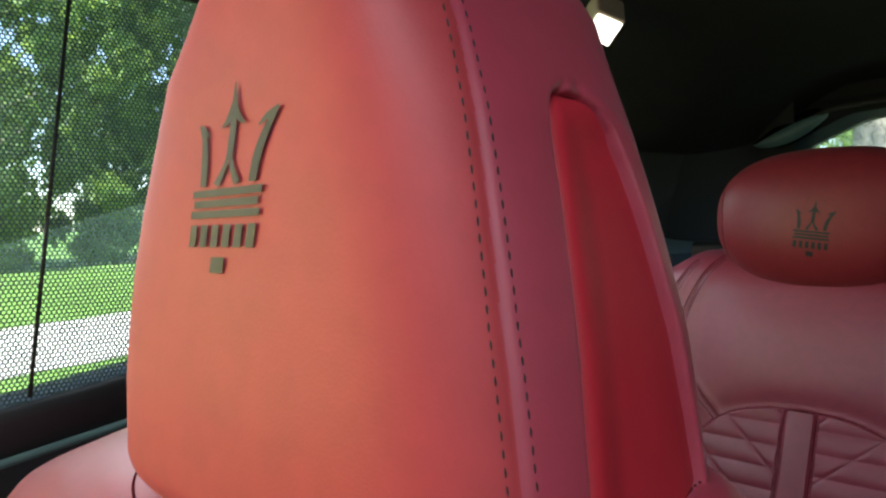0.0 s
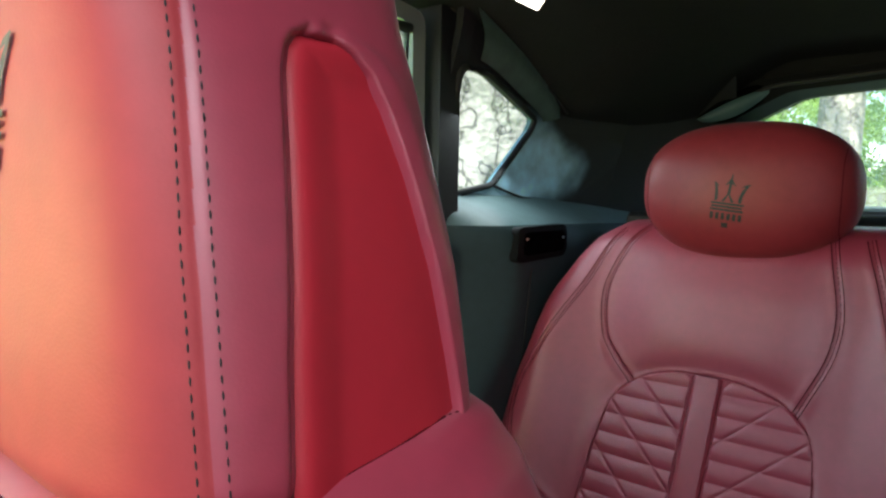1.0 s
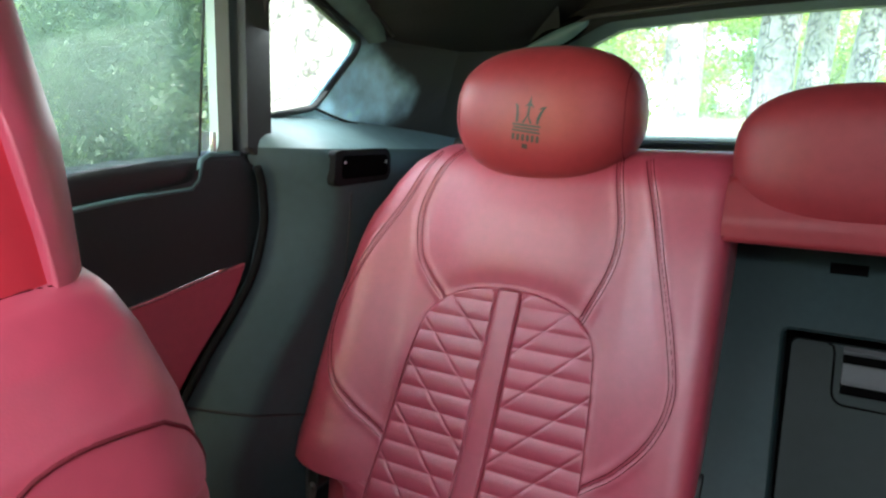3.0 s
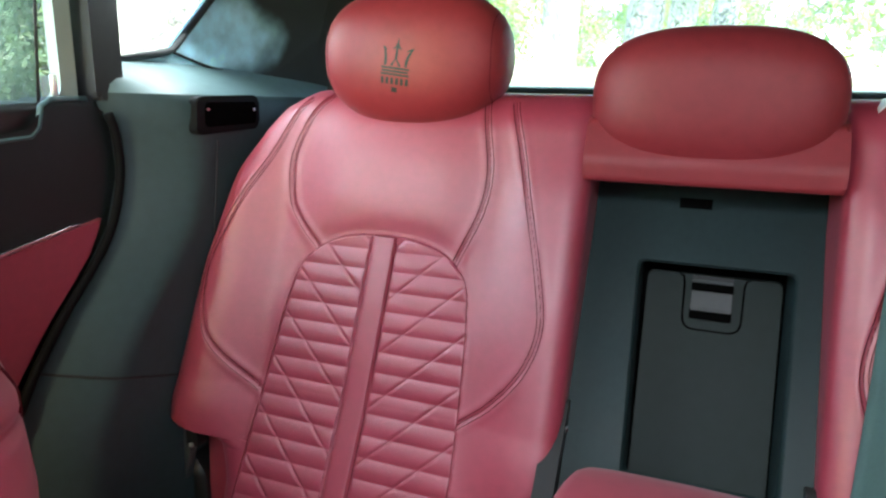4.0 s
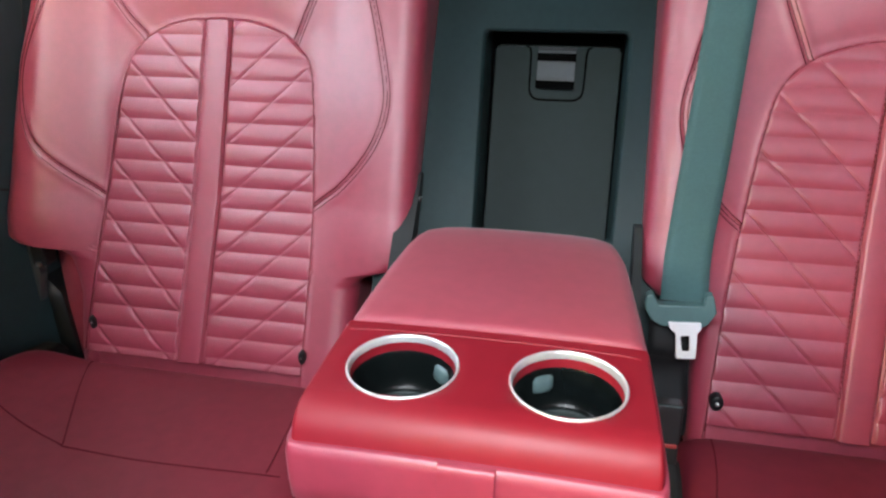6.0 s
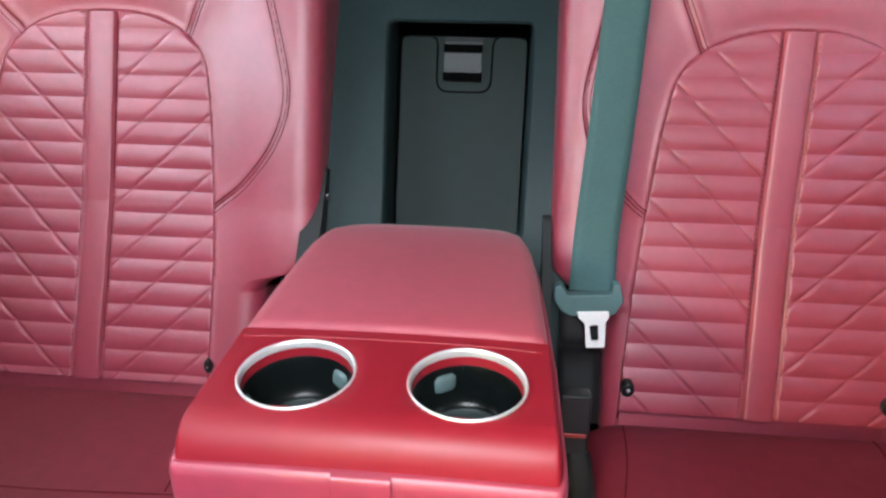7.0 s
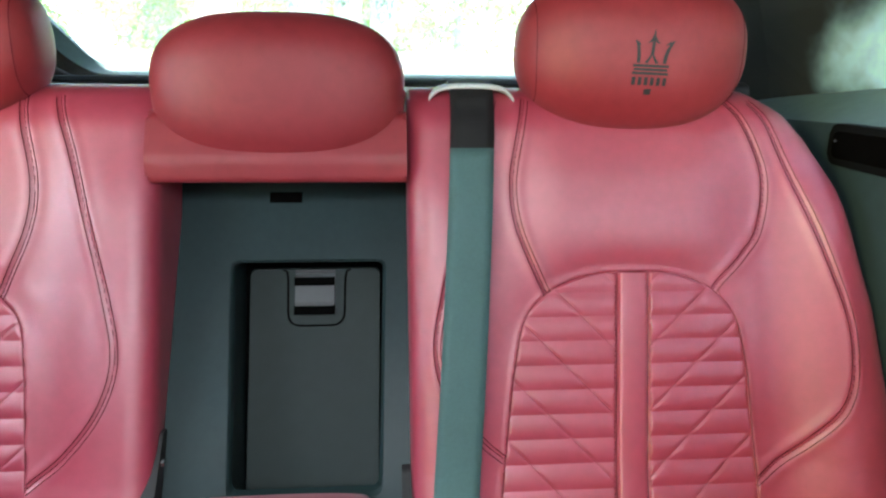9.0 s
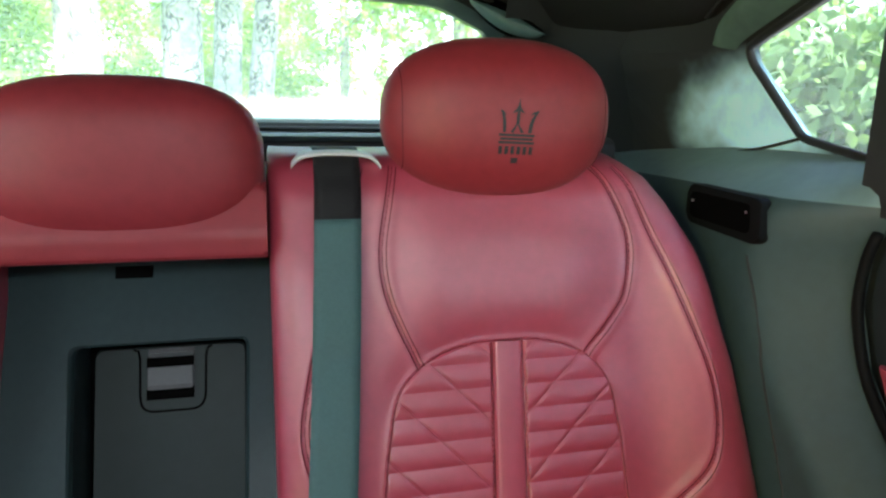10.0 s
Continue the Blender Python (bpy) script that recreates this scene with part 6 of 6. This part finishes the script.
def leaves(name, centres, count, spread, size, mat, parent=None, label=""):
    """A crown of many small leaf blades round clump centres."""
    c = np.array(centres)
    k = rng.integers(0, len(c), count)
    p = c[k, :3] + rng.normal(size=(count, 3)) * c[k, 3:4] * spread
    d1 = rng.normal(size=(count, 3))
    d1 /= np.linalg.norm(d1, axis=1)[:, None]
    d2 = np.cross(d1, rng.normal(size=(count, 3)))
    d2 /= np.linalg.norm(d2, axis=1)[:, None] + 1e-9
    s = size * rng.uniform(0.6, 1.4, (count, 1))
    v = np.stack([p - d1 * s, p + d2 * s * 0.45, p + d1 * s, p - d2 * s * 0.45], 1).reshape(-1, 3)
    f = np.arange(4 * count).reshape(-1, 4)
    return link_mesh(name, v, f, mat, parent, False, label)


def tree(x, y, r, h, bark, leaf, label, lean=(0, 0), seed=0, crown=2600, low=0.5, rough=0.06):
    t = thing("tree", label, "tree", "trees")
    grid_part("trunk", trunk_points(x, y, r, h, lean, seed, rough), bark, t, close_u=True, caps=True)
    local = random.Random(seed)
    tips = []
    for k in range(7):
        z0 = h * local.uniform(low, 0.95)
        a = local.uniform(0, 6.28)
        reach = local.uniform(1.0, 2.4)
        p0 = np.array([x + lean[0] * z0, y + lean[1] * z0, ground_z(x, y) + z0])
        p1 = p0 + [reach * 0.5 * math.cos(a), reach * 0.5 * math.sin(a), 0.4]
        p2 = p0 + [reach * math.cos(a), reach * math.sin(a), 1.0]
        line = smooth_line([p0, p1, p2], 10)
        g = tube_points(line, 1.0, 8)
        for i in range(10):
            g[i] = line[i] + (g[i] - line[i]) * (0.07 - 0.005 * i) * r / 0.2
        grid_part("limb", g, bark, t, close_u=True, caps=True)
        for q in line[4::2]:
            tips.append((*q, local.uniform(0.4, 0.8)))
    leaves("crown", tips, crown, 0.8, 0.09, leaf, t, "loose crown of fresh green leaves")
    return t


# large pale trunk close to the car, and trunks seen through the rear window
tree(-2.25, 2.62, 0.52, 6.5, BARK_PALE, LEAF, "large tree with pale cracked bark close to the car", seed=3, low=0.7, rough=0.05)
tree(-0.97, 4.42, 0.135, 6.0, BARK, LEAF, "slim tree with grey-brown furrowed bark", lean=(0.03, 0), seed=5, low=0.6)
tree(-0.57, 5.5, 0.16, 6.5, BARK_PALE, LEAF, "slim tree with pale bark on lawn", lean=(0.04, 0), seed=8, low=0.6)
tree(-0.45, 8.0, 0.17, 7.0, BARK_PALE, LEAF, "slim tree with pale bark on lawn", lean=(0.06, 0), seed=11, low=0.55)
tree(-0.12, 6.8, 0.13, 7.0, BARK_PALE, LEAF, "slim tree with pale bark on lawn", lean=(0.10, 0), seed=13, low=0.6)
tree(1.6, 15.0, 0.12, 6.0, BARK, LEAF, "young tree with loose green crown", seed=17, low=0.35, crown=3500)
tree(3.6, 13.0, 0.14, 6.0, BARK, LEAF, "young tree with loose green crown", seed=19, low=0.35, crown=3500)
tree(-5.5, 16.0, 0.2, 8.0, BARK, LEAF, "tree with broad green crown behind hedge", seed=23, low=0.25, crown=5000)
tree(-25.0, 14.0, 0.35, 11.0, BARK, LEAF, "tree with broad green crown beyond pavement", seed=29, low=0.2, crown=6000)
tree(-26.0, 5.0, 0.35, 11.0, BARK, LEAF_DARK, "tree with broad dark crown beyond pavement", seed=31, low=0.2, crown=6000)


def hedge(pts, h, wid, count, mat, label, size=0.07):
    cs = []
    pts = np.array(pts, float)
    for k in range(int(110 + 40 * h)):
        u = random.random() * (len(pts) - 1)
        i = int(u)
        p = pts[i] + (pts[i + 1] - pts[i]) * (u - i)
        x, y = p[0] + random.uniform(-wid, wid), p[1] + random.uniform(-wid, wid)
        cs.append((x, y, ground_z(x, y) + random.uniform(0.1, h), 0.35))
    ob = leaves("hedge", cs, count, 0.7, size, mat, None)
    return tagged(ob, label, "hedge", "", "stuff")


hedge([(-31, -14), (-29.5, 4), (-25, 17)], 15.0, 2.6, 130000, LEAF, "tall green trees beyond the pavement", 0.22)
hedge([(-28, 11), (-22, 20), (-14, 27)], 15.0, 2.4, 90000, LEAF_DARK, "tall green trees behind the lawn", 0.22)
hedge([(-14.0, 8.0), (-12.2, 9.4), (-9.8, 11.0)], 9.0, 0.9, 90000, LEAF_SHADED, "tall shrubs on the lawn, shade put into their leaf colour", 0.10)
hedge([(-9.5, 12), (-8, 13), (-2.5, 15), (1.0, 16.5)], 3.6, 1.2, 150000, LEAF, "leafy green hedge behind the trees", 0.045)
hedge([(-3.2, 9.5), (-1.2, 9.8)], 0.9, 0.6, 9000, LEAF, "low bright green bush among the trunks")
hedge([(4.2, 5.2), (5.2, 3.0), (6.5, 1.0)], 1.7, 0.7, 50000, LEAF_DARK, "green hedge beside the road")
# out of view; added to keep sky light from the right windows
hedge([(11, -9), (10.5, -2), (10, 3)], 9.0, 1.2, 60000, LEAF_DARK, "tall unseen trees added beyond the road to block sky light", 0.13)
hedge([(-8, 34), (10, 34), (26, 30)], 7.0, 2.5, 90000, LEAF, "distant woodland edge", 0.09)
hedge([(14, 16), (18, 6), (20, -6)], 4.0, 2.0, 24000, LEAF, "distant green shrubs")


def parked_car(x, y, turn):
    c = thing("parked_car", "white parked car across the road", "car")
    c.matrix_world = pose(x, y, ground_z(x, y), 0, 0, turn)
    prof = rounded([(-2.1, 0.30), (-2.15, 0.75), (-1.35, 0.92), (-0.75, 1.42), (0.9, 1.45), (1.75, 1.0), (2.15, 0.9), (2.15, 0.30)], 0.15, 5)
    part("body", prism(prof, "y", -0.85, 0.85, 0.08, 3), WHITE_PAINT, c)
    for s in (-0.856, 0.856):
        win = rounded([(-1.15, 0.96), (-0.68, 1.34), (0.85, 1.37), (1.40, 1.0)], 0.06)
        part("side_window", prism(win, "y", min(s, s * 0.99), max(s, s * 0.99)), GLOSS_BLACK, c, "dark side windows")
    for wx in (-1.35, 1.35):
        for s in (-0.80, 0.80):
            a = np.linspace(0, 2 * np.pi, 28, endpoint=False)
            g = np.array([np.stack([wx + r * np.cos(a), s + d + 0 * a, 0.32 + r * np.sin(a)], 1) for r, d in ((0.18, -0.09), (0.32, -0.09), (0.32, 0.09), (0.18, 0.09))])
            grid_part("wheel", g, RUBBER, c, close_u=True, caps=True)
    return c


parked_car(0.4, 24.0, 15)
